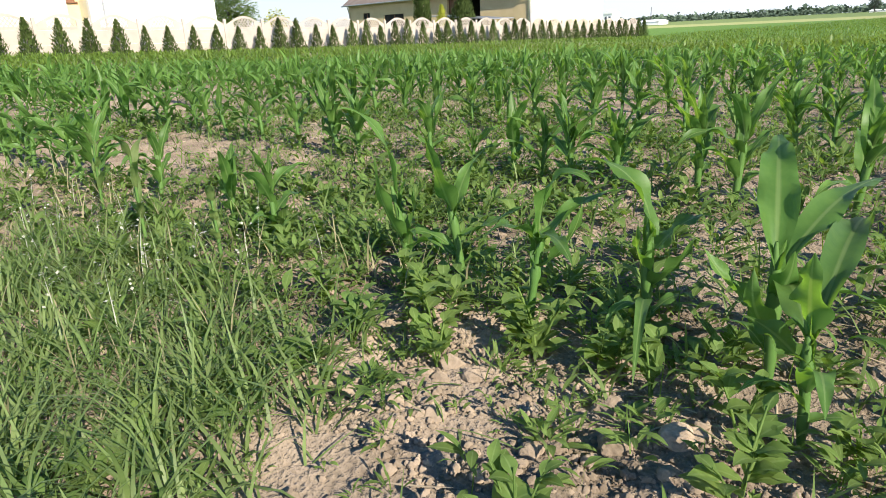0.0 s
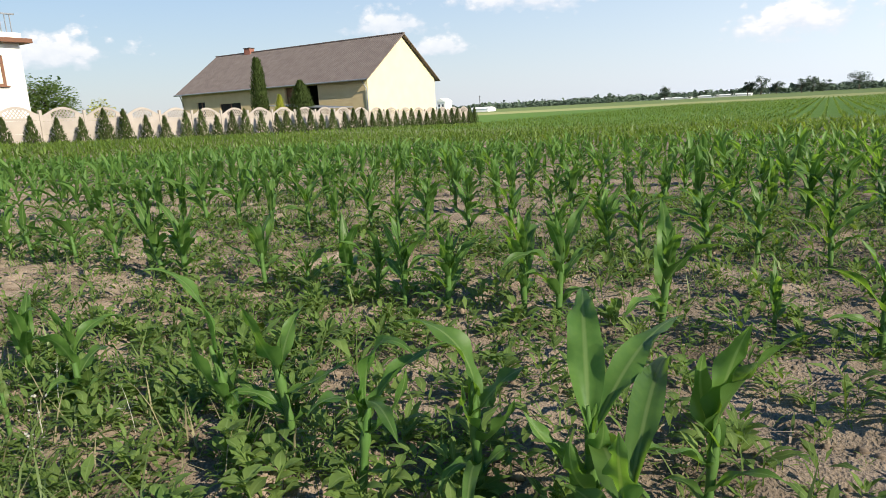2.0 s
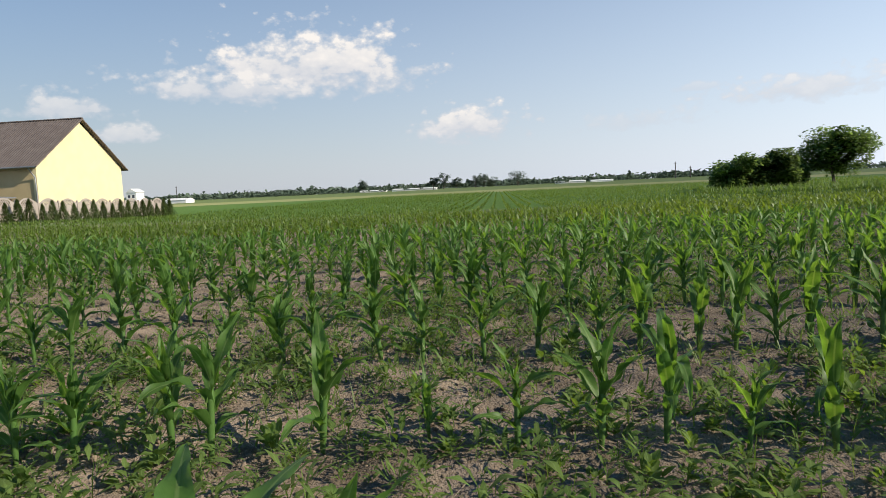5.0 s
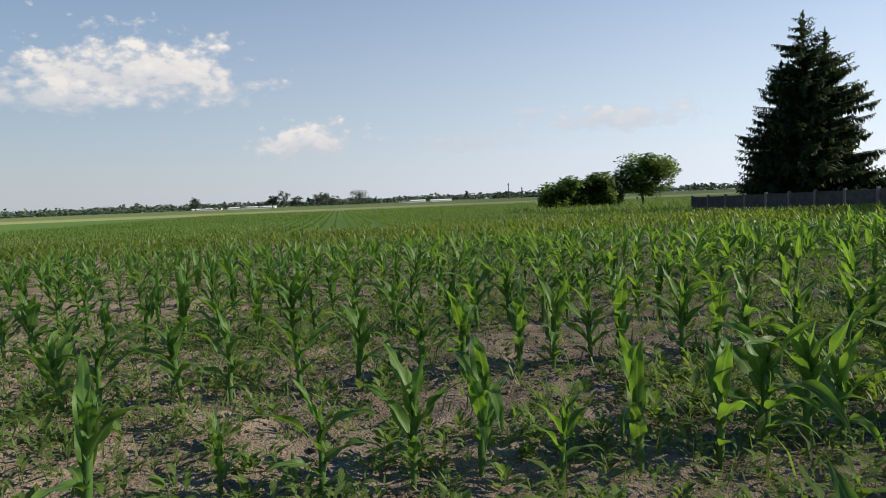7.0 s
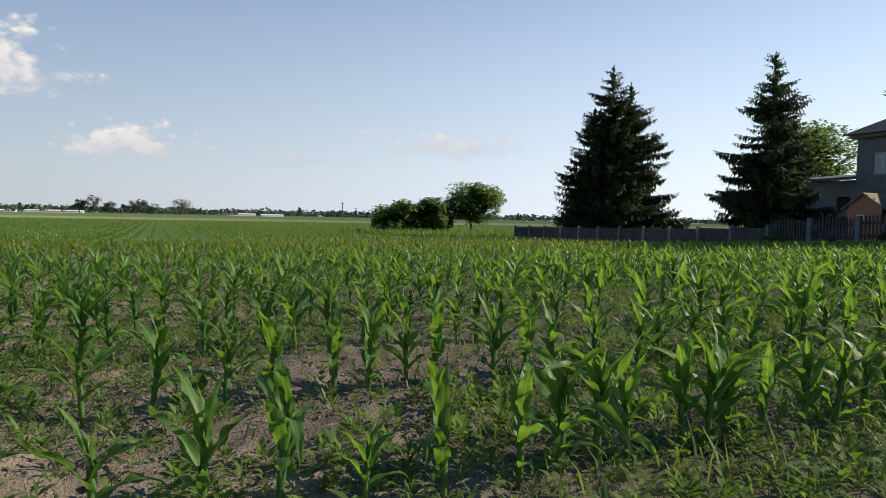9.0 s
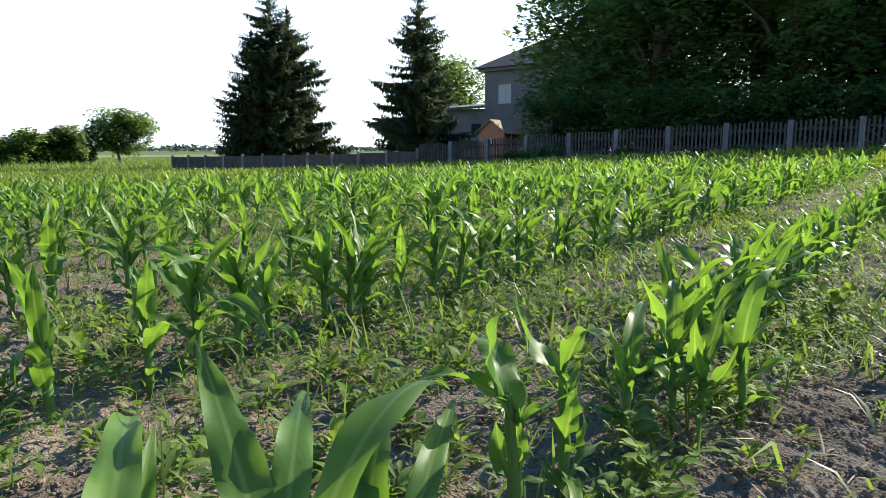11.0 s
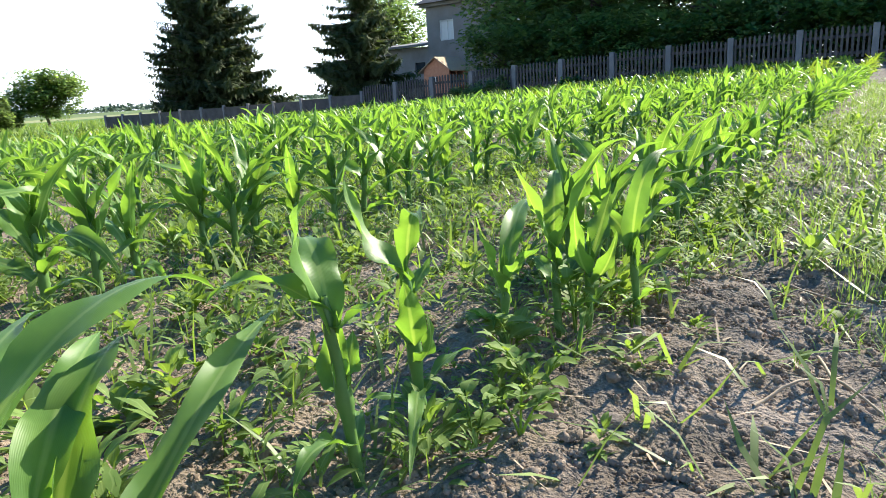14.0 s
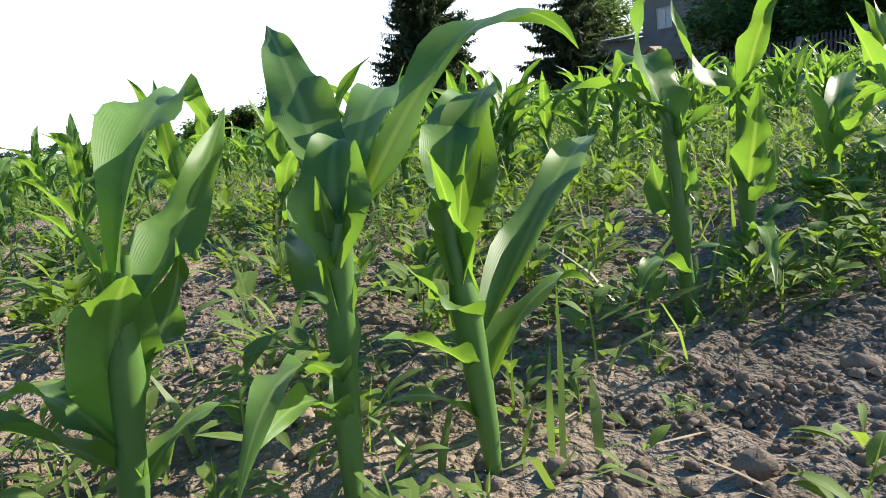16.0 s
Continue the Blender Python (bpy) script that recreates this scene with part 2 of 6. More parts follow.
M_GREYWALL = material("grey_plaster", (0.23, 0.212, 0.2), (0.31, 0.288, 0.272), 1.5, 0.9, 0.25, 40, vary=0.03)
M_SHED = material("red_brown_boards", (0.36, 0.16, 0.09), (0.46, 0.22, 0.13), 8, 0.7, 0.2, 60, vary=0.1)
M_ASPHALT = material("asphalt", (0.26, 0.255, 0.25), (0.33, 0.325, 0.32), 1.5, 0.38, 0.1, 80, spec=0.5)
M_PALE = material("pale_wall", (0.7, 0.68, 0.64), (0.78, 0.76, 0.72), 0.4, 0.85, 0.05, 10)
# far foliage paler and bluer: the haze of distance is mixed into its colour
M_HAZED_WOOD = material("far_wood", (0.085, 0.12, 0.085), (0.14, 0.18, 0.125), 0.25, 1.0, 0.0, 1.2, vary=0.25, spec=0.0)
M_GLASS = bpy.data.materials.new("window_glass")
M_GLASS.use_nodes = True
_b = M_GLASS.node_tree.nodes["Principled BSDF"]
_b.inputs["Base Color"].default_value, _b.inputs["Roughness"].default_value = (0.05, 0.06, 0.07, 1), 0.04
_b.inputs["Specular IOR Level"].default_value = 0.9
M_CURTAIN = material("cream_blind", (0.75, 0.66, 0.5), (0.8, 0.72, 0.56), 3, 0.9, 0.05, 40, vary=0.03)


def ground_material():
    """Dry cultivated soil with clods, weedy grass on the verge, paler crops far off."""
    mt = material("dry_soil", (0.105, 0.08, 0.058), (0.335, 0.262, 0.196), 5.0, 0.95, 0.9, 150.0, vary=0.0, spec=0.1, bdist=0.02)
    nt = mt.node_tree
    N, L = nt.nodes.new, nt.links.new
    b = nt.nodes["Principled BSDF"]
    soil = b.inputs["Base Color"].links[0].from_socket
    geo, sep = N("ShaderNodeNewGeometry"), N("ShaderNodeSeparateXYZ")
    L(geo.outputs["Position"], sep.inputs[0])
    nz = N("ShaderNodeTexNoise")
    nz.inputs["Scale"].default_value, nz.inputs["Detail"].default_value = 0.8, 6
    L(geo.outputs["Position"], nz.inputs["Vector"])

    def step(sock, lo, hi, wob, amount=0.0):
        add = N("ShaderNodeMath")
        add.operation = "MULTIPLY_ADD"
        L(nz.outputs["Fac"], add.inputs[0])
        add.inputs[1].default_value = wob
        L(sock, add.inputs[2])
        r = N("ShaderNodeMapRange")
        r.inputs["From Min"].default_value, r.inputs["From Max"].default_value = lo + wob / 2, hi + wob / 2
        L(add.outputs[0], r.inputs["Value"])
        return r.outputs[0]

    def over(a, colour1, colour2, fac, sc):
        nn = N("ShaderNodeTexNoise")
        nn.inputs["Scale"].default_value, nn.inputs["Detail"].default_value = sc, 6
        L(geo.outputs["Position"], nn.inputs["Vector"])
        c = N("ShaderNodeMix")
        c.data_type = "RGBA"
        c.inputs["A"].default_value, c.inputs["B"].default_value = (*colour1, 1), (*colour2, 1)
        L(nn.outputs["Fac"], c.inputs["Factor"])
        x = N("ShaderNodeMix")
        x.data_type = "RGBA"
        L(fac, x.inputs["Factor"])
        L(a, x.inputs["A"])
        L(c.outputs["Result"], x.inputs["B"])
        return x.outputs["Result"]
    y = sep.outputs["Y"]
    col = over(soil, (0.06, 0.1, 0.025), (0.15, 0.17, 0.06), step(y, 1.0, 0.2, 0.9), 6.0)
    col = over(col, (0.07, 0.13, 0.026), (0.105, 0.18, 0.04), step(y, 26.0, 40.0, 4.0), 0.5)
    col = over(col, (0.2, 0.22, 0.085), (0.3, 0.29, 0.13), step(y, 158.0, 162.0, 6.0), 0.02)
    col = over(col, (0.09, 0.14, 0.045), (0.16, 0.19, 0.07), step(y, 235.0, 240.0, 10.0), 0.01)
    L(col, b.inputs["Base Color"])
    return mt


M_GROUND = ground_material()
M_CORN.node_tree.nodes["Principled BSDF"].inputs["Sheen Weight"].default_value = 0.0
for _m in (M_CLOD, M_GROUND):
    _m.node_tree.nodes["Principled BSDF"].inputs["Diffuse Roughness"].default_value = 0.75

# ---- helpers of this scene ----
rs = np.random.RandomState(7)


def quick_mesh(name, V, Q, mat, UV=None, smooth=True):
    """A mesh of quads (or triangles) from arrays."""
    V, Q = np.asarray(V, np.float32), np.asarray(Q, np.int32)
    me = bpy.data.meshes.new(name)
    n, k = Q.shape
    me.vertices.add(len(V))
    me.vertices.foreach_set("co", V.ravel())
    me.loops.add(n * k)
    me.loops.foreach_set("vertex_index", Q.ravel())
    me.polygons.add(n)
    me.polygons.foreach_set("loop_start", np.arange(0, n * k, k, dtype=np.int32))
    if smooth:
        me.polygons.foreach_set("use_smooth", np.ones(n, bool))
    if UV is not None:
        lay = me.uv_layers.new(name="UVMap")
        lay.data.foreach_set("uv", np.asarray(UV, np.float32)[Q.ravel()].ravel())
    me.update(calc_edges=True)
    me.validate()
    me.materials.append(mat)
    return me


def part(name, data, mat=None, parent=None, label="", m=None):
    """Links a mesh, or a bmesh, as one object, under a thing or a part."""
    if isinstance(data, bmesh.types.BMesh):
        me = bpy.data.meshes.new(name)
        data.to_mesh(me)
        data.free()
        me.materials.append(mat)
        data = me
    ob = new(name, data)
    if parent:
        ob.parent = parent
    if m is not None:
        ob.matrix_basis = m
    return tagged(ob, label)


PROFILES = {
    "corn": (np.array([0, .06, .2, .4, .6, .8, .93, 1]), np.array([.5, .64, .92, 1, .82, .48, .19, .01])),
    "grass": (np.array([0, .1, .3, .6, 1]), np.array([.7, 1, .95, .7, .03])),
    "oval": (np.array([0, .12, .3, .5, .7, .9, 1]), np.array([.08, .3, .9, 1, .75, .28, .02])),
    "spray": (np.array([0, .3, .7, 1]), np.array([.3, 1, .7, .05])),
}


def ribbons(P, az, L, W, a0, a1, nseg=4, profile="grass", fold=0.0, power=1.2, across=2, wave=0.0, tw=None):
    """Many blades at once. P: roots; az: heading; L, W: length, width; a0, a1: angles from upright at root and tip; fold: how far the edges rise."""
    P = np.asarray(P, float)
    n = len(P)
    az, L, W, a0, a1 = (np.broadcast_to(np.asarray(v, float), (n,)) for v in (az, L, W, a0, a1))
    s = np.linspace(0, 1, nseg + 1)
    ang = a0[:, None] + (a1 - a0)[:, None] * s[None] ** power
    mid = (ang[:, 1:] + ang[:, :-1]) / 2
    step = (L / nseg)[:, None]
    r = np.concatenate([np.zeros((n, 1)), np.cumsum(np.sin(mid) * step, 1)], 1)
    z = np.concatenate([np.zeros((n, 1)), np.cumsum(np.cos(mid) * step, 1)], 1)
    w = np.interp(s, *PROFILES[profile])[None] * W[:, None] / 2
    h = np.stack([np.cos(az), np.sin(az), 0 * az], -1)
    side = np.stack([-np.sin(az), np.cos(az), 0 * az], -1)
    centre = P[:, None] + h[:, None] * r[..., None] + np.array([0, 0, 1.0]) * z[..., None]
    nrm = h[:, None] * (-np.cos(ang))[..., None] + np.array([0, 0, 1.0]) * np.sin(ang)[..., None]
    sd = np.broadcast_to(side[:, None], centre.shape)
    if tw is not None:
        th = np.broadcast_to(np.asarray(tw, float), (n,))[:, None] * s[None]
        sd, nrm = sd * np.cos(th)[..., None] + nrm * np.sin(th)[..., None], nrm * np.cos(th)[..., None] - sd * np.sin(th)[..., None]
    ph = rs.uniform(0, 6.28, (n, 1))
    wav = wave * np.sin(s[None] * 15 + ph) * w
    wav2 = wave * np.sin(s[None] * 13 + ph * 1.7 + 2) * w
    lift = (fold * w)[..., None] * nrm
    left = centre - sd * w[..., None] + lift + wav[..., None] * nrm
    right = centre + sd * w[..., None] + lift + wav2[..., None] * nrm
    cols = [left, right] if across == 2 else [left, centre, right]
    V = np.stack(cols, 2)                       # n, nseg+1, across, 3
    k = len(cols)
    u = np.linspace(0, 1, k)
    UV = np.stack(np.broadcast_arrays(u[None, None, :], s[None, :, None]), -1)
    UV = np.broadcast_to(UV, (n, nseg + 1, k, 2))
    base = np.arange(n)[:, None, None] * (nseg + 1) * k
    i, j = np.arange(nseg)[None, :, None], np.arange(k - 1)[None, None, :]
    q0 = base + i * k + j
    Q = np.stack([q0, q0 + 1, q0 + k + 1, q0 + k], -1).reshape(-1, 4)
    return V.reshape(-1, 3), Q, UV.reshape(-1, 2)


def gather(*sets):
    V, Q, U, o = [], [], [], 0
    for v, q, u in sets:
        V.append(v), Q.append(q + o), U.append(u)
        o += len(v)
    return np.concatenate(V), np.concatenate(Q), np.concatenate(U)


def tube(points, radii, sides=8):
    """A tapered tube through points, as arrays."""
    P, R = np.asarray(points, float), np.asarray(radii, float)
    d = np.gradient(P, axis=0)
    d /= np.linalg.norm(d, axis=1)[:, None] + 1e-9
    ref = np.where(np.abs(d[:, 2:3]) > 0.9, np.array([[1.0, 0, 0]]), np.array([[0, 0, 1.0]]))
    a = np.cross(d, ref)
    a /= np.linalg.norm(a, axis=1)[:, None] + 1e-9
    b = np.cross(d, a)
    t = np.linspace(0, 2 * np.pi, sides, endpoint=False)
    V = P[:, None] + R[:, None, None] * (a[:, None] * np.cos(t)[None, :, None] + b[:, None] * np.sin(t)[None, :, None])
    k = len(P)
    i, j = np.meshgrid(np.arange(k - 1), np.arange(sides), indexing="ij")
    Q = np.stack([i * sides + j, i * sides + (j + 1) % sides, (i + 1) * sides + (j + 1) % sides, (i + 1) * sides + j], -1).reshape(-1, 4)
    UV = np.stack(np.meshgrid(np.linspace(0, 1, k), np.linspace(0, 1, sides), indexing="ij"), -1).reshape(-1, 2)[:, ::-1]
    return V.reshape(-1, 3), Q, UV


def box(x0, x1, y0, y1, z0, z1, bevel=0.0):
    bm = bmesh.new()
    bmesh.ops.create_cube(bm, size=1.0)
    for v in bm.verts:
        v.co = Vector(((x0 + x1) / 2 + v.co.x * (x1 - x0), (y0 + y1) / 2 + v.co.y * (y1 - y0), (z0 + z1) / 2 + v.co.z * (z1 - z0)))
    if bevel:
        bmesh.ops.bevel(bm, geom=bm.edges[:], offset=bevel, segments=2, affect="EDGES", profile=0.6)
    return bm


def prism(outline, y0, y1, axis="y"):
    """A flat outline of (a, z) pairs drawn out along y (a is x) or along x (a is y)."""
    bm = bmesh.new()
    put = (lambda a, z, d: (a, d, z)) if axis == "y" else (lambda a, z, d: (d, a, z))
    f = bm.faces.new([bm.verts.new(put(a, z, y0)) for a, z in outline])
    e = bmesh.ops.extrude_face_region(bm, geom=[f])
    for v in e["geom"]:
        if isinstance(v, bmesh.types.BMVert):
            v.co = Vector(put(v.co.x if axis == "y" else v.co.y, v.co.z, y1))
    bmesh.ops.recalc_face_normals(bm, faces=bm.faces[:])
    return bm


def smooth(v, lo, hi):
    t = np.clip((np.asarray(v, float) - lo) / (hi - lo), 0, 1)
    return t * t * (3 - 2 * t)


def ground_z(x, y):
    """The lie of the land: a level headland that falls gently away, a verge with a ditch, and a raised road."""
    x, y = np.asarray(x, float), np.asarray(y, float)
    z = np.interp(y, [-400, -14, -12.6, -6.4, -5.6, -3.0, -1.6, 0.2, 1.2, 3, 28, 45, 110, 200, 500, 3000],
                  [0.5, 0.2, 0.3, 0.3, 0.16, -0.42, -0.3, 0.02, 0.04, 0.04, -0.62, -0.85, -0.95, -0.95, -0.2, 0.3])
    right = 0.26 * smooth(x, 7, 25) * (1 - smooth(y, 8, 26)) * smooth(y, -3, 1)
    left = 0.3 * smooth(-x, 7, 27) * (1 - smooth(y, 34, 60)) * smooth(y, -3, 8)
    return z + right + left


# ---- ground ----


def spread(lo, hi, step, far_lo, far_hi, grow=1.07):
    a = list(np.arange(lo, hi, step))
    s, v = step, hi
    while v < far_hi:
        a.append(v)
        s *= grow
        v += s
    a.append(far_hi)
    s, v, b = step, lo, []
    while v > far_lo:
        s *= grow
        v -= s
        b.append(max(v, far_lo))
    return np.array(b[::-1] + a)


def lumps(x, y):
    """Uneven tilled soil: broad swells, clods and crumbs."""
    out = np.zeros(x.shape)
    for k, (fx, fy, amp) in enumerate([(2.1, 3.0, .012), (5.3, 4.4, .009), (11, 9, .007), (23, 19, .006), (41, 47, .005), (83, 71, .003), (131, 117, .002)]):
        a, b, c = 0.7 * k + 0.4, 1.9 * k, 2.7 * k + 1
        out += amp * np.sin(fx * x + 1.7 * np.sin(fy * 0.6 * y + a) + b) * np.sin(fy * y + 1.6 * np.sin(fx * 0.55 * x + c) + a)
    return out


def make_ground():
    gx, gy = spread(-1.4, 4.6, 0.022, -2600, 2600, 1.09), spread(0.4, 4.0, 0.022, -700, 3200, 1.09)
    X, Y = np.meshgrid(gx, gy, indexing="ij")
    soil = smooth(Y, 0.6, 1.2) * (1 - smooth(Y, 18, 30))
    Z = ground_z(X, Y) + lumps(X, Y) * soil
    near = smooth(X, -3, -1) * (1 - smooth(X, 5, 8)) * (1 - smooth(Y, 5, 8)) * soil
    rough = np.random.RandomState(3).uniform(-1, 1, X.shape) * 0.0042
    Z += rough * near
    n, k = X.shape
    i, j = np.meshgrid(np.arange(n - 1), np.arange(k - 1), indexing="ij")
    Q = np.stack([i * k + j, (i + 1) * k + j, (i + 1) * k + j + 1, i * k + j + 1], -1).reshape(-1, 4)
    me = quick_mesh("ground", np.stack([X, Y, Z], -1).reshape(-1, 3), Q, M_GROUND)
    tagged(new("ground", me), "dry crumbly field soil with a grassy verge", "ground", kind="structure")


make_ground()


def surf(x, y):
    x, y = np.asarray(x, float), np.asarray(y, float)
    return ground_z(x, y) + lumps(x, y) * smooth(y, 0.6, 1.2) * (1 - smooth(y, 18, 30))


def scatter_clods(n, x0, x1, y0, y1, lo, hi, seed, sides=5):
    r = np.random.RandomState(seed)
    x, y = r.uniform(x0, x1, n), r.uniform(y0, y1, n)
    size = lo + (hi - lo) * r.rand(n) ** 3
    rings = np.array([[0.3, 0.9], [1.0, 0.35], [0.95, -0.5]])
    t = np.linspace(0, 2 * np.pi, sides, endpoint=False)
    V = np.zeros((n, 3, sides, 3))
    V[..., 0] = rings[None, :, 0, None] * np.cos(t + 0.4 * np.arange(3)[:, None])[None]
    V[..., 1] = rings[None, :, 0, None] * np.sin(t + 0.4 * np.arange(3)[:, None])[None]
    V[..., 2] = rings[None, :, 1, None]
    V *= r.uniform(0.6, 1.35, (n, 3, sides, 1)) * size[:, None, None, None]
    V[..., 0] *= r.uniform(0.7, 1.4, n)[:, None, None]
    V[..., 2] *= 0.75
    V += np.stack([x, y, surf(x, y) + size * 0.12], -1)[:, None, None]
    i, j = np.meshgrid(np.arange(2), np.arange(sides), indexing="ij")
    q = np.stack([i * sides + j, (i + 1) * sides + j, (i + 1) * sides + (j + 1) % sides, i * sides + (j + 1) % sides], -1).reshape(-1, 4)
    top = np.array([[0, 1, 2, 3]]) if sides == 4 else np.array([[0, 1, 2, 3], [0, 3, 4, 5]])
    q = np.concatenate([q, top])
    Q = (np.arange(n)[:, None, None] * 3 * sides + q[None]).reshape(-1, 4)
    return V.reshape(-1, 3), Q, np.zeros((n * 3 * sides, 2))


me = quick_mesh("soil_clods", *gather(scatter_clods(15000, -1.4, 4.4, 1.0, 3.6, 0.0012, 0.0085, 1, 6), scatter_clods(1800, -4, 8, 1.2, 9, 0.005, 0.014, 2, 6),
                                    scatter_clods(500, -0.3, 3.6, 1.0, 1.75, 0.004, 0.012, 5, 6), scatter_clods(2600, 1.4, 2.7, 1.2, 1.75, 0.0015, 0.006, 6, 6),
                                    scatter_clods(14000, 1.85, 2.9, 1.12, 1.6, 0.0008, 0.0042, 7, 6), scatter_clods(5000, 0.45, 1.15, 1.28, 1.6, 0.001, 0.006, 8, 6), scatter_clods(5000, 1.3, 2.3, 1.6, 2.2, 0.001, 0.005, 9, 6))[:2], M_CLOD, smooth=False)
tagged(new("soil_clods", me), "dry grey-brown lumps of soil on the field", "soil", kind="stuff")

# dead straw and root scraps lying on the soil
n = 2600
x, y = rs.uniform(-2, 6, n), rs.uniform(1.05, 5.5, n)
v, q, u = ribbons(np.stack([x, y, surf(x, y) + 0.006], -1), rs.uniform(0, 6.28, n), rs.uniform(0.02, 0.09, n), rs.uniform(0.0015, 0.004, n), rs.uniform(1.35, 1.6, n), rs.uniform(1.4, 1.75, n), 3)
tagged(new("straw_litter", quick_mesh("straw_litter", v, q, M_STRAW, u)), "scraps of dead straw and roots on the soil", "straw", kind="stuff")



def clod(seed, size, x, y):
    """A broken lump of dry earth with flat faces."""
    r = np.random.RandomState(seed)
    bm = bmesh.new()
    bmesh.ops.create_icosphere(bm, subdivisions=3, radius=size)
    cuts = [(Vector(r.normal(size=3)).normalized(), size * r.uniform(0.55, 0.9)) for _ in range(9)]
    for v in bm.verts:
        for n, d in cuts:
            over = v.co.dot(n) - d
            if over > 0:
                v.co -= n * over * 0.9
        v.co *= 1 + 0.05 * math.sin(v.co.x * 9 / size + seed) * math.sin(v.co.y * 7 / size) + r.normal(0, 0.018)
        v.co.z *= 0.7
    ob = part("soil_clod", bm, M_CLOD, m=Matrix.Translation((x, y, float(surf(x, y)) + size * 0.2)) @ Matrix.Rotation(r.uniform(0, 6.28), 4, "Z"))
    return tagged(ob, "broken lump of dry pinkish-brown earth", "clod of earth", "clods at the field corner")


r = np.random.RandomState(19)
for k in range(26):
    clod(k, 0.007 + 0.014 * r.rand() ** 1.5, r.uniform(0.58, 0.98), r.uniform(1.34, 1.52))
for k in range(14):
    clod(40 + k, 0.005 + 0.009 * r.rand() ** 2, r.uniform(1.9, 2.7), r.uniform(1.25, 1.52))


def dead_stem(x, y, heading, length, seed):
    r = np.random.RandomState(seed)
    t = np.linspace(0, length, 7)
    px, py = x + np.cos(heading) * t, y + np.sin(heading) * t + 0.05 * length * np.sin(t / length * 4 + seed)
    pz = surf(px, py) + 0.004 + 0.008 * np.abs(np.sin(t / length * 3))
    ob = new("dead_stem", quick_mesh("dead_stem", *tube(np.stack([px, py, pz], -1), np.linspace(0.0022, 0.0012, 7), 7)[:2], M_STRAW))
    return tagged(ob, "pale dead plant stem lying on the soil", "dead stem", "dead stems on the soil")


for k, (x, y, a, ln) in enumerate([(2.5, 1.27, -2.7, 0.2), (2.34, 1.31, -0.5, 0.13), (2.78, 1.33, -2.2, 0.12), (2.05, 1.78, 0.6, 0.16), (2.3, 1.78, 2.7, 0.14), (1.02, 1.52, 1.9, 0.12)]):
    dead_stem(x, y, a, ln, k)

# ---- maize ----
ROW0, PITCH, GROWTH = 1.62, 0.75, 0.79


def maize_blade(root, az, L, W, a0, a1, pw, tw, r, nseg=18):
    """One maize leaf: a blade that clasps the stalk in a deep channel, opens, arches over and waves along its edges."""
    s = np.linspace(0, 1, nseg + 1)
    ang = a0 + (a1 - a0) * s ** pw
    mid = (ang[1:] + ang[:-1]) / 2
    out = np.concatenate([[0], np.cumsum(np.sin(mid))]) * L / nseg
    up = np.concatenate([[0], np.cumsum(np.cos(mid))]) * L / nseg
    h, z = np.array([np.cos(az), np.sin(az), 0]), np.array([0, 0, 1.0])
    side = np.array([-np.sin(az), np.cos(az), 0])
    sway = 0.05 * L * r.normal() * s ** 2
    c = np.asarray(root) + out[:, None] * h + up[:, None] * z + sway[:, None] * side
    nrm = -np.cos(ang)[:, None] * h + np.sin(ang)[:, None] * z
    th = (tw * s ** 1.4)[:, None]
    sd = side * np.cos(th) + nrm * np.sin(th)
    nrm = nrm * np.cos(th) - side * np.sin(th)
    w = np.interp(s, *PROFILES["corn"]) * W / 2
    phi = 0.3 + 0.95 * np.clip(1 - s / 0.32, 0, 1) ** 1.3 + 0.12 * r.normal()
    p1, p2, k1, k2 = r.uniform(0, 6.28), r.uniform(0, 6.28), r.uniform(10, 19), r.uniform(10, 19)
    cols = []
    for u in (-1, -0.55, 0, 0.55, 1):
        rim = (abs(u) == 1) * 0.42 * np.sin(s * (k1 if u < 0 else k2) + (p1 if u < 0 else p2)) * np.clip(s * 4, 0, 1)
        cols.append(c + sd * (w * u * np.cos(phi))[:, None] + nrm * (w * (abs(u) ** 1.25 * np.sin(phi) + rim))[:, None])
    V = np.stack(cols, 1)
    UV = np.stack(np.broadcast_arrays(np.array([0, 0.23, 0.5, 0.77, 1.0])[None, :], s[:, None]), -1)
    i, j = np.meshgrid(np.arange(nseg), np.arange(4), indexing="ij")
    q = i * 5 + j
    return V.reshape(-1, 3), np.stack([q, q + 1, q + 6, q + 5], -1).reshape(-1, 4), UV.reshape(-1, 2)


def corn_leaf_table(r, h):
    """Leaf by leaf of one plant h high: height of the collar, heading, length, width, angles at root and tip, bend."""
    k = r.randint(6, 9)
    plane = r.uniform(0, np.pi)
    rows = []
    for i in range(k):
        f = i / (k - 1)
        rows.append((h * (0.13 + 0.43 * f), plane + np.pi * (i % 2) + r.normal(0, 0.3), h * (0.36 + 0.42 * np.sin(np.pi * (0.1 + 0.66 * f))) * r.uniform(0.85, 1.12),
                     h * (0.068 + 0.07 * np.sin(np.pi * (0.1 + 0.72 * f))) * r.uniform(0.85, 1.2),
                     max(0.08, 0.7 - 0.46 * f + r.normal(0, 0.09)), 2.45 - 1.15 * f + r.normal(0, 0.5), r.uniform(1.1, 2.1)))
    for a in (0.4, 3.4):
        rows.append((h * 0.52, plane + a + r.normal(0, 0.3), h * r.uniform(0.34, 0.5), h * 0.085, 0.07, r.uniform(0.15, 0.6), 1.5))
    return rows


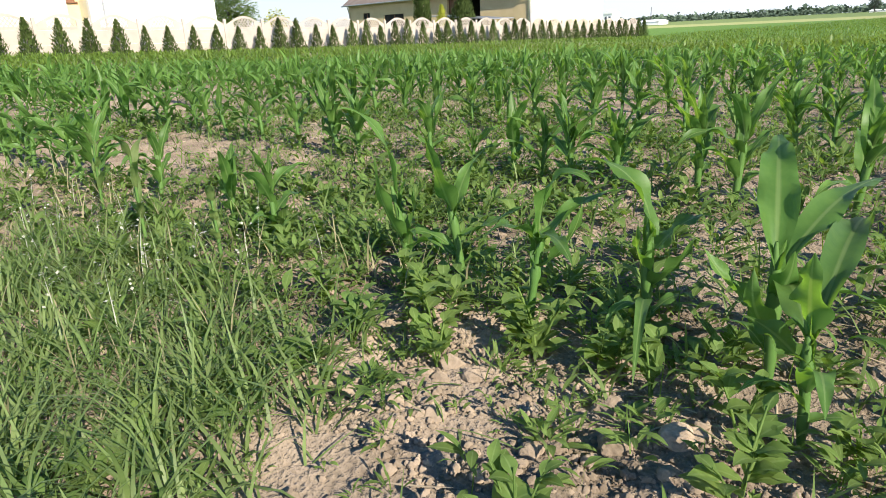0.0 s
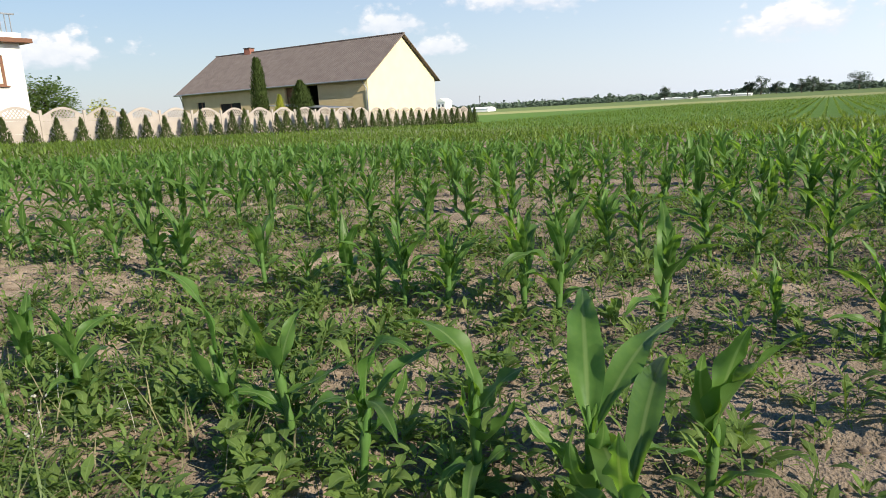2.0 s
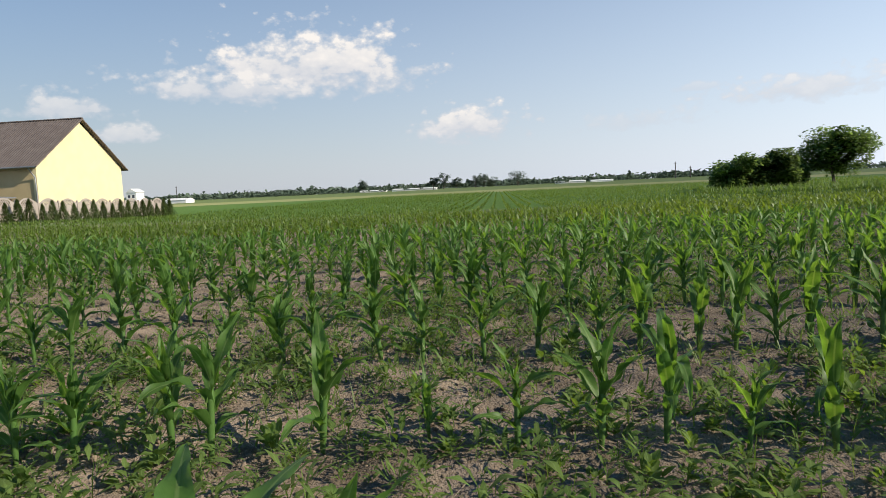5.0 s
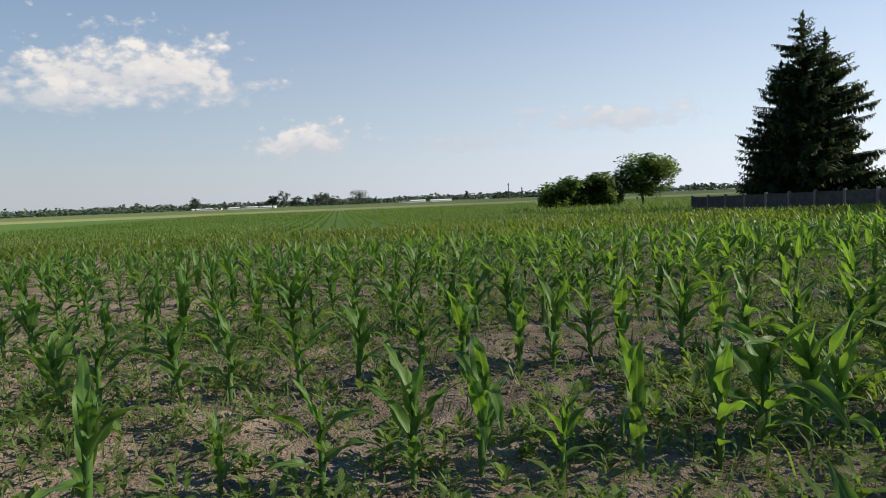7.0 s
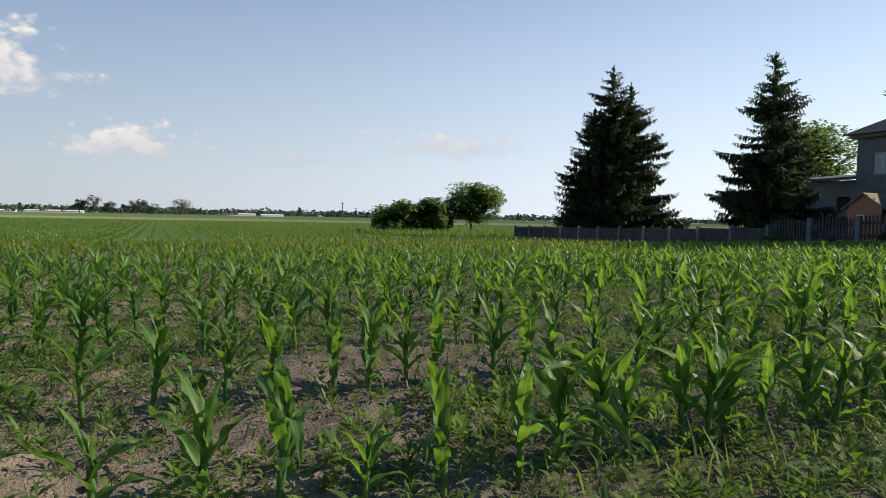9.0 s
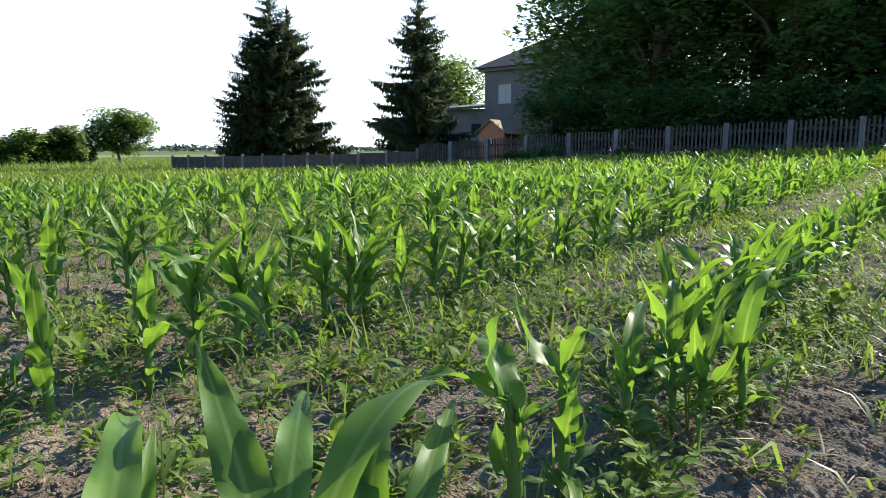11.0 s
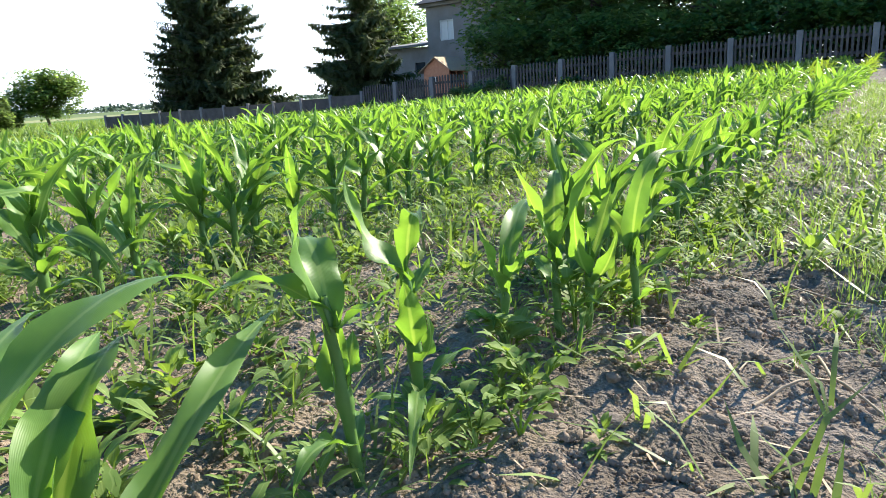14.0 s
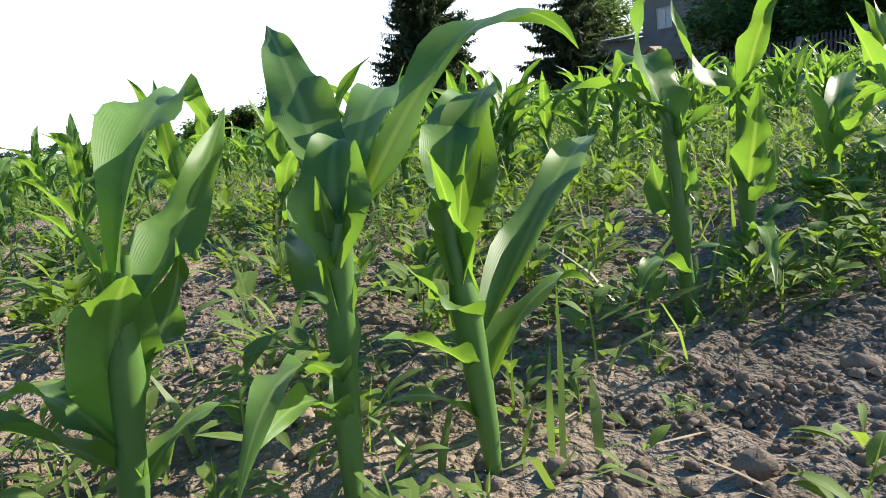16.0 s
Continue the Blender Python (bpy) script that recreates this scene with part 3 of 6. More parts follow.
def corn_plant(seed, h, pos, leaves=None, stalk=None, lean=(0, 0)):
    """One maize plant: a stalk wrapped in sheaths that swell below each collar, and its leaves."""
    r = np.random.RandomState(seed)
    plant = new("corn_plant")
    top = stalk or 0.6 * h
    leaves = leaves or corn_leaf_table(r, h)
    zz = np.linspace(-0.012, top, 13)
    f = np.clip(zz / top, 0, 1)
    bend = np.array(lean) if stalk else r.normal(0, 0.03, 2) * h
    pts = np.stack([bend[0] * f ** 1.3, bend[1] * f ** 1.3, zz], -1)
    rad = np.interp(f, [0, 0.12, 0.4, 0.7, 0.9, 1], [0.019, 0.021, 0.025, 0.023, 0.016, 0.007]) * h
    for z, *_ in leaves:
        rad += 0.005 * h * np.exp(-((zz - z) / (0.05 * h)) ** 2)
    part("stalk", quick_mesh("stalk", *tube(pts, rad, 9)[:2], M_STALK), parent=plant)
    for z, az, L, W, a0, a1, pw in leaves:
        at = np.array([np.interp(z, zz, pts[:, 0]), np.interp(z, zz, pts[:, 1]), z])
        at[:2] -= 0.012 * h * np.array([np.cos(az), np.sin(az)])
        v, q, u = maize_blade(at, az, L, W, a0, a1, pw, r.normal(0, 0.45), r)
        part("leaf", quick_mesh("leaf", v, q, M_CORN, u), parent=plant)
    plant.matrix_basis = Matrix.Translation(pos)
    return tagged(plant, "young green maize plant with broad arching leaves", "maize plant", "maize rows")


# plants whose places along their rows are known: distance along the row, height
ROW_A = [(-0.8, .26), (-0.5, .24), (-0.17, .24), (0.05, .25), (1.3, .2), (1.45, .2),
         (2.58, .28), (2.66, .26), (2.74, .28), (2.8, .27), (2.93, .28), (3.02, .3), (3.14, .27),
         (3.25, .29), (3.38, .3), (3.5, .27), (3.63, .28), (3.77, .3), (3.9, .27), (4.05, .29), (4.2, .3)]
ROW_B = [(-1.88, .28), (-1.67, .3), (-1.53, .29), (-1.36, .26), (-1.23, .3), (-0.95, .27), (-0.69, .32), (-0.62, .28), (-0.56, .3), (-0.27, .3), (-0.1, .2), (0.07, .29), (0.15, .24), (0.25, .3), (0.38, .28), (0.57, .33), (0.66, .33), (0.88, .33), (1.1, .18),
         (1.28, .26), (1.44, .31), (1.57, .33), (1.7, .2), (1.86, .29), (2.03, .3), (2.13, .32), (2.22, .32), (2.3, .26), (2.46, .3), (2.52, .31), (2.59, .3), (2.7, .27), (2.82, .31), (2.92, .3), (3.04, .31), (3.16, .28), (3.27, .3), (3.4, .29), (3.52, .3), (3.66, .29), (3.8, .31), (3.95, .3)]
ROW_C = [(-1.2, .3), (-0.98, .3), (-0.76, .31), (-0.58, .26), (-0.42, .3), (-0.28, .27), (-0.14, .3), (0.05, .28), (0.21, .31), (0.4, .25), (0.56, .3), (0.66, .3), (0.88, .32), (1.01, .3), (1.2, .3), (1.36, .32), (1.54, .31), (1.67, .32), (1.84, .33), (1.95, .32), (2.08, .27), (2.17, .32), (2.36, .32), (2.48, .3), (2.6, .29), (2.77, .31), (2.9, .3), (3.05, .31), (3.2, .3), (3.36, .3)]
FIELD_X = (-26.2, 24.8)
kinds = []
plants = []          # x, y, height of every other plant
near = []
for i in range(33):
    yr = ROW0 + PITCH * i
    known = {0: ROW_A, 1: ROW_B, 2: ROW_C}.get(i, [])
    r = np.random.RandomState(100 + i)
    lo, hi = (known[0][0] - 0.1, known[-1][0] + 0.1) if known else (0, 0)
    for x, h in known:
        near.append((x, yr + r.normal(0, 0.02), h * GROWTH * (1.0 + 0.08 * float(smooth(x, 1.3, 2.2)))))
    x = FIELD_X[0]
    while x < FIELD_X[1]:
        x += r.uniform(0.095, 0.165) if r.rand() > 0.04 else 0.34
        if known and lo < x < hi:
            continue
        h = np.clip(r.normal(0.285, 0.035), 0.17, 0.37) * GROWTH * (1.05 + 0.06 * float(smooth(x, 1.5, 4.0)))
        y = yr + r.normal(0, 0.02)
        h *= 1 - 0.1 * float(smooth(y, 5.0, 12.0))
        close = (i < 2 and -2.2 < x < 6.2) or (i == 2 and -2.2 < x < 5) or (3 <= i < 5 and -1.8 < x < 4.4) or (i == 5 and -0.5 < x < 3.5)
        (near if close else plants).append((x, y, h))
near = near[:320]
for k, (x, y, h) in enumerate(near):
    z = float(surf(x, y)) - 0.004
    if len(kinds) < 20:
        kinds.append((corn_plant(40 + k, 0.2, (x, y, z)), 0.2))
        kinds[-1][0].scale = (h / 0.2,) * 3
    else:
        ob, h0 = kinds[(k * 7 + k // 20) % 20]
        ob2 = copy_thing(ob, Matrix.Translation((x, y, z)) @ Matrix.Rotation(rs.uniform(0, 6.28), 4, "Z") @ Matrix.Rotation(rs.normal(0, 0.06), 4, "X"))
        ob2.scale = (h / h0 * rs.uniform(0.93, 1.08), h / h0 * rs.uniform(0.93, 1.08), h / h0)


# the plants that stand closest: place, stalk height and lean, then leaf by leaf (collar height, heading, length, width, angles, bend)
def hero(x, y, stalk, lean, leaves):
    h = min(0.23, max(0.19, stalk * 1.55))
    more = corn_leaf_table(np.random.RandomState(int(x * 500)), h * 0.8)
    full = [(z, az, L, W * 1.08, a0, a1, pw) for z, az, L, W, a0, a1, pw in leaves] + more[:2] + more[-2:]
    corn_plant(int(x * 1000), h, (x, y, float(surf(x, y)) - 0.002), full, stalk, lean)


hero(1.761, 1.555, 0.152, (-0.008, 0.006), [(0.066, 0.35, 0.327, 0.03, 0.99, 1.68, 1.4), (0.108, 0.69, 0.170, 0.036, 0.47, 1.70, 1.9), (0.057, -2.84, 0.095, 0.018, 0.84, 1.32, 1.7), (0.084, -3.08, 0.060, 0.03, 0.74, 0.73, 1.9), (0.148, 0.76, 0.150, 0.03, 0.77, 1.57, 1.0)])
hero(1.684, 1.572, 0.143, (0.010, -0.008), [(0.123, 0.20, 0.267, 0.037, 0.69, 2.37, 2.4), (0.144, 1.19, 0.253, 0.034, 1.04, 1.19, 2.0), (0.123, 0.88, 0.077, 0.036, 0.14, 1.77, 2.2), (0.133, 0.78, 0.250, 0.03, 0.88, 1.83, 1.3), (0.062, -2.28, 0.140, 0.02, 0.90, 2.50, 2.1), (0.090, 1.18, 0.143, 0.034, 1.10, 2.05, 2.2)])
hero(1.596, 1.633, 0.155, (0.019, -0.015), [(0.147, 0.95, 0.277, 0.034, 0.31, 2.08, 0.7), (0.115, 0.93, 0.210, 0.032, 1.17, 0.79, 2.0), (0.065, -1.52, 0.099, 0.042, 0.05, 1.05, 1.5), (0.047, 1.99, 0.137, 0.028, 0.43, 2.34, 0.9), (0.090, 0.63, 0.089, 0.026, 1.05, -0.30, 2.2)])
hero(2.027, 1.598, 0.192, (-0.008, 0.011), [(0.159, 0.99, 0.166, 0.034, 0.14, 2.47, 1.2), (0.187, -0.79, 0.123, 0.024, -0.38, 1.91, 2.4), (0.170, 2.04, 0.131, 0.026, 0.77, 2.57, 1.7), (0.154, -1.30, 0.083, 0.022, 0.89, 1.08, 2.0), (0.089, 1.05, 0.079, 0.03, 1.10, 0.10, 1.9), (0.106, 0.37, 0.060, 0.026, 1.10, 0.56, 1.4)])
hero(2.131, 1.600, 0.179, (-0.003, 0.004), [(0.167, 1.79, 0.127, 0.032, 0.92, 0.01, 1.3), (0.172, -2.33, 0.155, 0.024, 0.60, 1.97, 2.3), (0.089, -2.47, 0.133, 0.03, 0.66, 0.73, 1.4), (0.076, -1.90, 0.084, 0.022, 0.91, -0.29, 2.0), (0.039, -2.47, 0.178, 0.016, 0.75, 2.26, 1.0), (0.149, 0.22, 0.060, 0.022, 1.10, 0.77, 2.1)])
hero(2.338, 1.616, 0.100, (0.004, -0.006), [(0.066, 2.68, 0.133, 0.03, 0.41, 0.26, 1.3), (0.077, 0.32, 0.244, 0.03, 0.57, 2.03, 1.4), (0.023, -3.08, 0.132, 0.018, 0.86, 1.25, 2.0), (0.093, -2.40, 0.142, 0.022, 0.90, 1.11, 1.5)])
hero(2.403, 1.567, 0.111, (-0.002, 0.003), [(0.103, 1.99, 0.146, 0.032, 0.33, 0.46, 2.0), (0.111, -1.64, 0.164, 0.03, 0.41, 0.48, 2.3), (0.073, 0.80, 0.086, 0.024, 1.10, 1.59, 2.1), (0.057, -0.06, 0.142, 0.028, 0.98, 1.36, 2.3), (0.126, 0.40, 0.148, 0.028, 0.29, 1.66, 1.5)])
hero(2.438, 1.539, 0.112, (0.002, -0.003), [(0.096, -0.03, 0.120, 0.03, 0.70, 0.77, 1.3), (0.080, 3.09, 0.122, 0.026, 1.02, -0.30, 0.9), (0.065, -2.40, 0.134, 0.024, 1.01, 0.26, 1.8), (0.033, -2.83, 0.141, 0.014, 1.10, 2.57, 1.4)])
hero(2.516, 1.496, 0.113, (-0.005, 0.007), [(0.105, -0.15, 0.182, 0.03, 0.05, 1.58, 2.0), (0.089, 0.94, 0.120, 0.026, 0.34, 1.78, 1.5), (0.064, -0.83, 0.102, 0.024, 0.80, 1.47, 1.5), (0.113, -0.76, 0.109, 0.026, 0.30, 1.53, 1.0)])
hero(0.383, 1.663, 0.162, (-0.016, -0.017), [(0.054, -1.30, 0.195, 0.03, 0.67, -0.19, 2.2), (0.154, -2.29, 0.181, 0.024, 0.05, 1.67, 2.2), (0.064, 0.78, 0.102, 0.026, 0.45, -0.30, 2.1), (0.024, -0.55, 0.133, 0.018, 0.05, 2.00, 1.3)])
hero(0.475, 1.692, 0.150, (-0.012, -0.012), [(0.113, -1.11, 0.199, 0.034, 0.73, 0.62, 2.0), (0.102, 1.62, 0.133, 0.026, 0.32, 1.24, 1.6), (0.074, 0.38, 0.135, 0.022, 1.09, 1.05, 1.5), (0.035, 3.08, 0.125, 0.026, 1.10, 1.35, 1.8)])
hero(0.670, 1.610, 0.138, (0.012, 0.013), [(0.115, 1.20, 0.169, 0.026, 0.54, 1.71, 1.0), (0.131, -0.12, 0.169, 0.024, 0.05, 2.31, 1.9), (0.123, -1.77, 0.119, 0.026, 0.67, 2.22, 1.8), (0.139, -0.63, 0.132, 0.02, 1.10, 2.00, 1.0), (0.091, 0.20, 0.124, 0.024, 0.94, 0.09, 1.3)])
hero(0.805, 1.684, 0.161, (-0.002, -0.003), [(0.145, -2.99, 0.157, 0.036, 0.05, 1.96, 1.3), (0.110, 0.85, 0.113, 0.034, 0.66, 1.87, 2.0), (0.087, -2.19, 0.080, 0.034, 0.55, -0.30, 1.8), (0.023, -1.15, 0.281, 0.018, 0.68, 2.34, 1.3), (0.070, -0.25, 0.110, 0.03, 0.89, 0.26, 1.8)])
hero(0.969, 1.651, 0.167, (-0.006, -0.006), [(0.136, 2.01, 0.224, 0.042, 0.47, 1.63, 1.2), (0.073, -3.02, 0.113, 0.03, 1.06, 0.49, 1.2), (0.124, 1.49, 0.314, 0.034, 1.10, 1.80, 1.5), (0.058, -1.69, 0.115, 0.03, 0.94, -0.30, 2.0), (0.097, -0.80, 0.088, 0.026, 0.75, 0.26, 1.5)])
hero(1.028, 1.567, 0.121, (-0.005, -0.005), [(0.099, 1.64, 0.422, 0.036, 1.01, 2.23, 1.3), (0.110, 2.02, 0.162, 0.034, 0.93, 2.17, 1.1), (0.087, 2.67, 0.085, 0.03, 1.10, 1.67, 2.1), (0.051, -1.20, 0.169, 0.026, 0.53, 2.09, 1.5), (0.122, -1.90, 0.083, 0.034, 0.24, -0.07, 1.8)])
hero(1.074, 1.736, 0.131, (0.008, 0.005), [(0.118, -0.01, 0.156, 0.04, 0.25, 0.94, 1.0), (0.103, 2.59, 0.112, 0.034, 0.54, -0.30, 1.6), (0.124, -0.24, 0.139, 0.034, 0.15, 0.48, 1.7), (0.069, -2.21, 0.137, 0.024, 0.78, 1.62, 1.3)])


def corn_mass(table, nleaf, nseg, across, seed):
    """Many plants in one mesh."""
    r = np.random.RandomState(seed)
    T = np.array(table)
    x, y, h = T[:, 0], T[:, 1], T[:, 2]
    n = len(T)
    z0 = surf(x, y)
    plane = r.uniform(0, np.pi, n)
    sets = []
    for i in range(nleaf):
        f = i / (nleaf - 1)
        az = plane + np.pi * (i % 2) + r.normal(0, 0.35, n)
        L = h * (0.38 + 0.46 * np.sin(np.pi * (0.12 + 0.62 * f))) * r.uniform(0.8, 1.2, n)
        W = h * (0.07 + 0.07 * np.sin(np.pi * (0.12 + 0.68 * f))) * r.uniform(0.85, 1.2, n) * (7.0 / nleaf) ** 0.5
        P = np.stack([x, y, z0 + h * (0.1 + 0.47 * f)], -1)
        sets.append(ribbons(P, az, L, W, 0.62 - 0.5 * f + r.normal(0, 0.08, n), 2.5 - 1.4 * f + r.normal(0, 0.45, n), nseg, "corn", 0.45, 1.5, across, 0.25, r.normal(0, 0.5, n)))
    for a in (0, 1.57):
        sets.append(ribbons(np.stack([x, y, z0 - 0.01], -1), plane + a, h * 0.55, h * 0.05, 0, 0, 1, "grass"))
    return gather(*sets)


mid = [p for p in plants if p[1] < 10 and -9 < p[0] < 13]
far = [p for p in plants if not (p[1] < 10 and -9 < p[0] < 13)]
for name, table, args in (("maize_rows", mid, (7, 5, 3, 11)), ("maize_rows", far, (5, 3, 2, 12))):
    v, q, u = corn_mass(table, *args)
    tagged(new(name, quick_mesh(name, v, q, M_CORN if args[1] == 5 else M_FARCORN, u)), "rows of young maize across the headland", "maize", kind="stuff")

# the far field, its rows running away from the road
r = np.random.RandomState(21)
table = []
for x in np.arange(-27.5, 60, 0.75):
    y = 42.0 if abs(x - 3.2) < 0.5 else 26.5
    while y < 155:
        y += r.uniform(0.2, 0.32) * (1 + max(0, y - 34) / 30)
        if x < 24.5 or y > 47:
            table.append((x + r.normal(0, 0.03), y, r.normal(0.24, 0.02) * (1 + 0.25 * (y > 60))))
v, q, u = corn_mass(table, 3, 2, 2, 22)
tagged(new("far_maize", quick_mesh("far_maize", v, q, M_FARCORN, u)), "distant maize with rows running away across the field", "maize", kind="stuff")

# ---- weeds and grasses ----


def weed(seed, size, pos, name="weed"):
    """A broad-leaved weed: a branching stem with toothless oval leaves."""
    r = np.random.RandomState(seed)
    ob = new(name)
    k = r.randint(2, 5)
    for j in range(k):
        a = r.uniform(0, 6.28)
        tip = np.array([np.cos(a), np.sin(a), 0]) * size * r.uniform(0.1, 0.55) + np.array([0, 0, size * r.uniform(0.6, 1.0)])
        s = np.linspace(0, 1, 5)[:, None]
        pts = tip * s + np.array([0, 0, 0.12 * size]) * np.sin(np.pi * s)
        part("stem", quick_mesh("stem", *tube(pts, np.linspace(0.022, 0.01, 5) * size, 6)[:2], M_WEED), parent=ob)
        for i in range(r.randint(6, 11)):
            f = r.uniform(0.2, 1.0)
            p = np.array([[np.interp(f, s[:, 0], pts[:, c]) for c in range(3)]])
            L = size * r.uniform(0.26, 0.48) * (1.15 - 0.5 * f)
            v, q, u = ribbons(p, [a + r.normal(0, 1.3)], [L], [L * r.uniform(0.45, 0.72)], [r.uniform(0.5, 1.1)], [r.uniform(1.3, 2.0)], 6, "oval", 0.25, 1.0, 3, 0.12)
            part("leaf", quick_mesh("leaf", v, q, M_WEED, u), parent=ob)
    ob.matrix_basis = Matrix.Translation(pos)
    return tagged(ob, "leafy green weed growing in the dry soil", "weed", "weeds between the rows")


# weeds at the foot of the first row, on its two halves, and further in
FOOT_WEST = [
         (1.02, 1.42, 0.11), (0.98, 1.54, 0.1), (1.08, 1.56, 0.09), (0.88, 1.55, 0.1), (0.64, 1.46, 0.09), (0.55, 1.55, 0.1), (1.12, 1.5, 0.08), (0.36, 1.5, 0.09),
         (0.8, 1.58, 0.09), (0.6, 1.5, 0.12), (0.72, 1.56, 0.13), (0.45, 1.58, 0.12), (0.9, 1.28, 0.09), (0.52, 1.42, 0.1), (1.25, 1.5, 0.1),
]
FOOT_EAST = [
         (2.3, 1.58, 0.12), (2.24, 1.52, 0.11), (2.42, 1.55, 0.12), (2.7, 1.55, 0.09), (3.1, 1.55, 0.1), (3.4, 1.5, 0.11), (2.16, 1.5, 0.09), (2.12, 1.53, 0.08), (2.5, 1.5, 0.07),
         (2.6, 1.49, 0.075), (2.69, 1.47, 0.065),
]
BETWEEN = [
         (0.15, 1.66, 0.1), (0.3, 1.72, 0.1), (2.1, 1.9, 0.08), (1.3, 2.05, 0.1), (1.0, 2.1, 0.09), (0.7, 2.0, 0.1), (0.4, 2.1, 0.08), (2.5, 2.1, 0.09), (2.8, 2.0, 0.1),
         (1.55, 2.2, 0.07), (0.2, 2.0, 0.09), (-0.3, 1.9, 0.1),
]
proto = []
for k, (x, y, s) in enumerate(FOOT_WEST + FOOT_EAST + BETWEEN):
    s *= 0.84
    z = float(surf(x, y)) - 0.003
    if len(proto) < 8:
        proto.append((weed(300 + k, s, (x, y, z)), s))
    else:
        ob, s0 = proto[k % 8]
        w2 = copy_thing(ob, Matrix.Translation((x, y, z)) @ Matrix.Rotation(rs.uniform(0, 6.28), 4, "Z"))
        w2.scale = (s / s0,) * 3


def wild_grass(x, y, h, seed):
    """A tall single grass: a jointed stalk, slim leaves, a thin head."""
    r = np.random.RandomState(seed)
    ob = new("wild_grass")
    t = np.linspace(0, 1, 8)
    lean = r.normal(0, 0.05, 2) * h
    pts = np.stack([lean[0] * t ** 2, lean[1] * t ** 2, -0.01 + h * t], -1)
    part("stalk", quick_mesh("stalk", *tube(pts, np.linspace(0.0045, 0.0018, 8), 7)[:2], M_STALK), parent=ob)
    for i in range(5):
        f = 0.3 + 0.14 * i
        root = [np.interp(f, t, pts[:, c]) for c in range(3)]
        v, q, u = maize_blade(root, i * 3.0 + r.normal(0, 0.4), h * r.uniform(0.3, 0.5), 0.016, 0.35, 1.5, 1.4, r.normal(0, 0.4), r)
        part("leaf", quick_mesh("leaf", v, q, M_GRASS, u), parent=ob)
    ob.matrix_basis = Matrix.Translation((x, y, float(surf(x, y))))
    return tagged(ob, "tall wild grass with slim leaves at the field edge", "grass plant")


wild_grass(-0.16, 1.44, 0.23, 1)
wild_grass(0.03, 1.5, 0.14, 2)
wild_grass(-0.55, 1.5, 0.2, 3)


def weed_mass(n, x0, x1, y0, y1, lo, hi, seed, leaves=7, nseg=3):
    r = np.random.RandomState(seed)
    x, y = r.uniform(x0, x1, n), r.uniform(y0, y1, n)
    # weeds keep to patches
    keep = (np.sin(1.9 * x + 2 * np.sin(0.8 * y)) + np.sin(3.1 * y + 1.4 * np.sin(1.3 * x)) + r.normal(0, 0.8, n)) > -0.45
    keep &= r.rand(n) < 0.68 + 0.32 * smooth(x + 0.35 * y, 1.4, 2.8)
    keep &= ~((x > 2.0) & (x < 2.8) & (y < 1.5) & (r.rand(n) < 0.75))
    x, y = x[keep], y[keep]
    n = len(x)
    s = r.uniform(lo, hi, n)
    z = surf(x, y)
    sets = []
    for i in range(leaves):
        az = r.uniform(0, 6.28, n)
        up = s * r.uniform(0.05, 0.75, n)
        out = s * r.uniform(0, 0.3, n)
        P = np.stack([x + np.cos(az) * out, y + np.sin(az) * out, z + up], -1)
        L = s * r.uniform(0.3, 0.6, n)
        sets.append(ribbons(P, az, L * 1.15, L * r.choice([0.14, 0.2, 0.32, 0.5], n), r.uniform(0.4, 1.2, n), r.uniform(1.2, 2.2, n), nseg, "oval", 0.25, 1.0, 3 if nseg > 3 else 2))
    sets.append(ribbons(np.stack([x, y, z], -1), r.uniform(0, 6.28, n), s * 0.9, s * 0.04, 0.1, 0.3, 2, "grass"))
    return gather(*sets)


def weed_clumps(n, x0, x1, y0, y1, lo, hi, seed, leaves=24, nseg=3):
    """Leafy rosettes and little bushes: many leaves about one root, the upper ones steeper."""
    r = np.random.RandomState(seed)
    x, y = r.uniform(x0, x1, n), r.uniform(y0, y1, n)
    keep = (np.sin(2.3 * x + 1.7 * np.sin(1.1 * y)) + np.sin(2.9 * y + 1.4 * np.sin(1.7 * x)) + r.normal(0, 0.7, n)) > -0.3 - 0.5 * smooth(x, 0.6, 1.6)
    keep &= ~((x > 1.95) & (x < 2.85) & (y < 1.5) & (r.rand(n) < 0.8))
    x, y = x[keep], y[keep]
    n = len(x)
    s, slim = lo + (hi - lo) * r.rand(n) ** 1.6, r.choice([0.16, 0.3, 0.42, 0.55], n)
    z = surf(x, y)
    sets = []
    for i in range(leaves):
        f = i / (leaves - 1)
        az = r.uniform(0, 6.28, n)
        out = s * r.uniform(0.0, 0.55, n) * (1 - 0.6 * f)
        P = np.stack([x + np.cos(az) * out, y + np.sin(az) * out, z + s * (0.04 + 0.6 * f * r.uniform(0.6, 1.1, n))], -1)
        L = s * r.uniform(0.4, 0.7, n) * (1 - 0.35 * f)
        sets.append(ribbons(P, az + r.normal(0, 0.4, n), L, L * slim * r.uniform(0.8, 1.2, n), 1.25 - 0.9 * f + r.normal(0, 0.15, n), 1.8 - 0.7 * f + r.normal(0, 0.3, n), nseg, "oval", 0.25, 1.0, 3, 0.1))
    return gather(*sets)


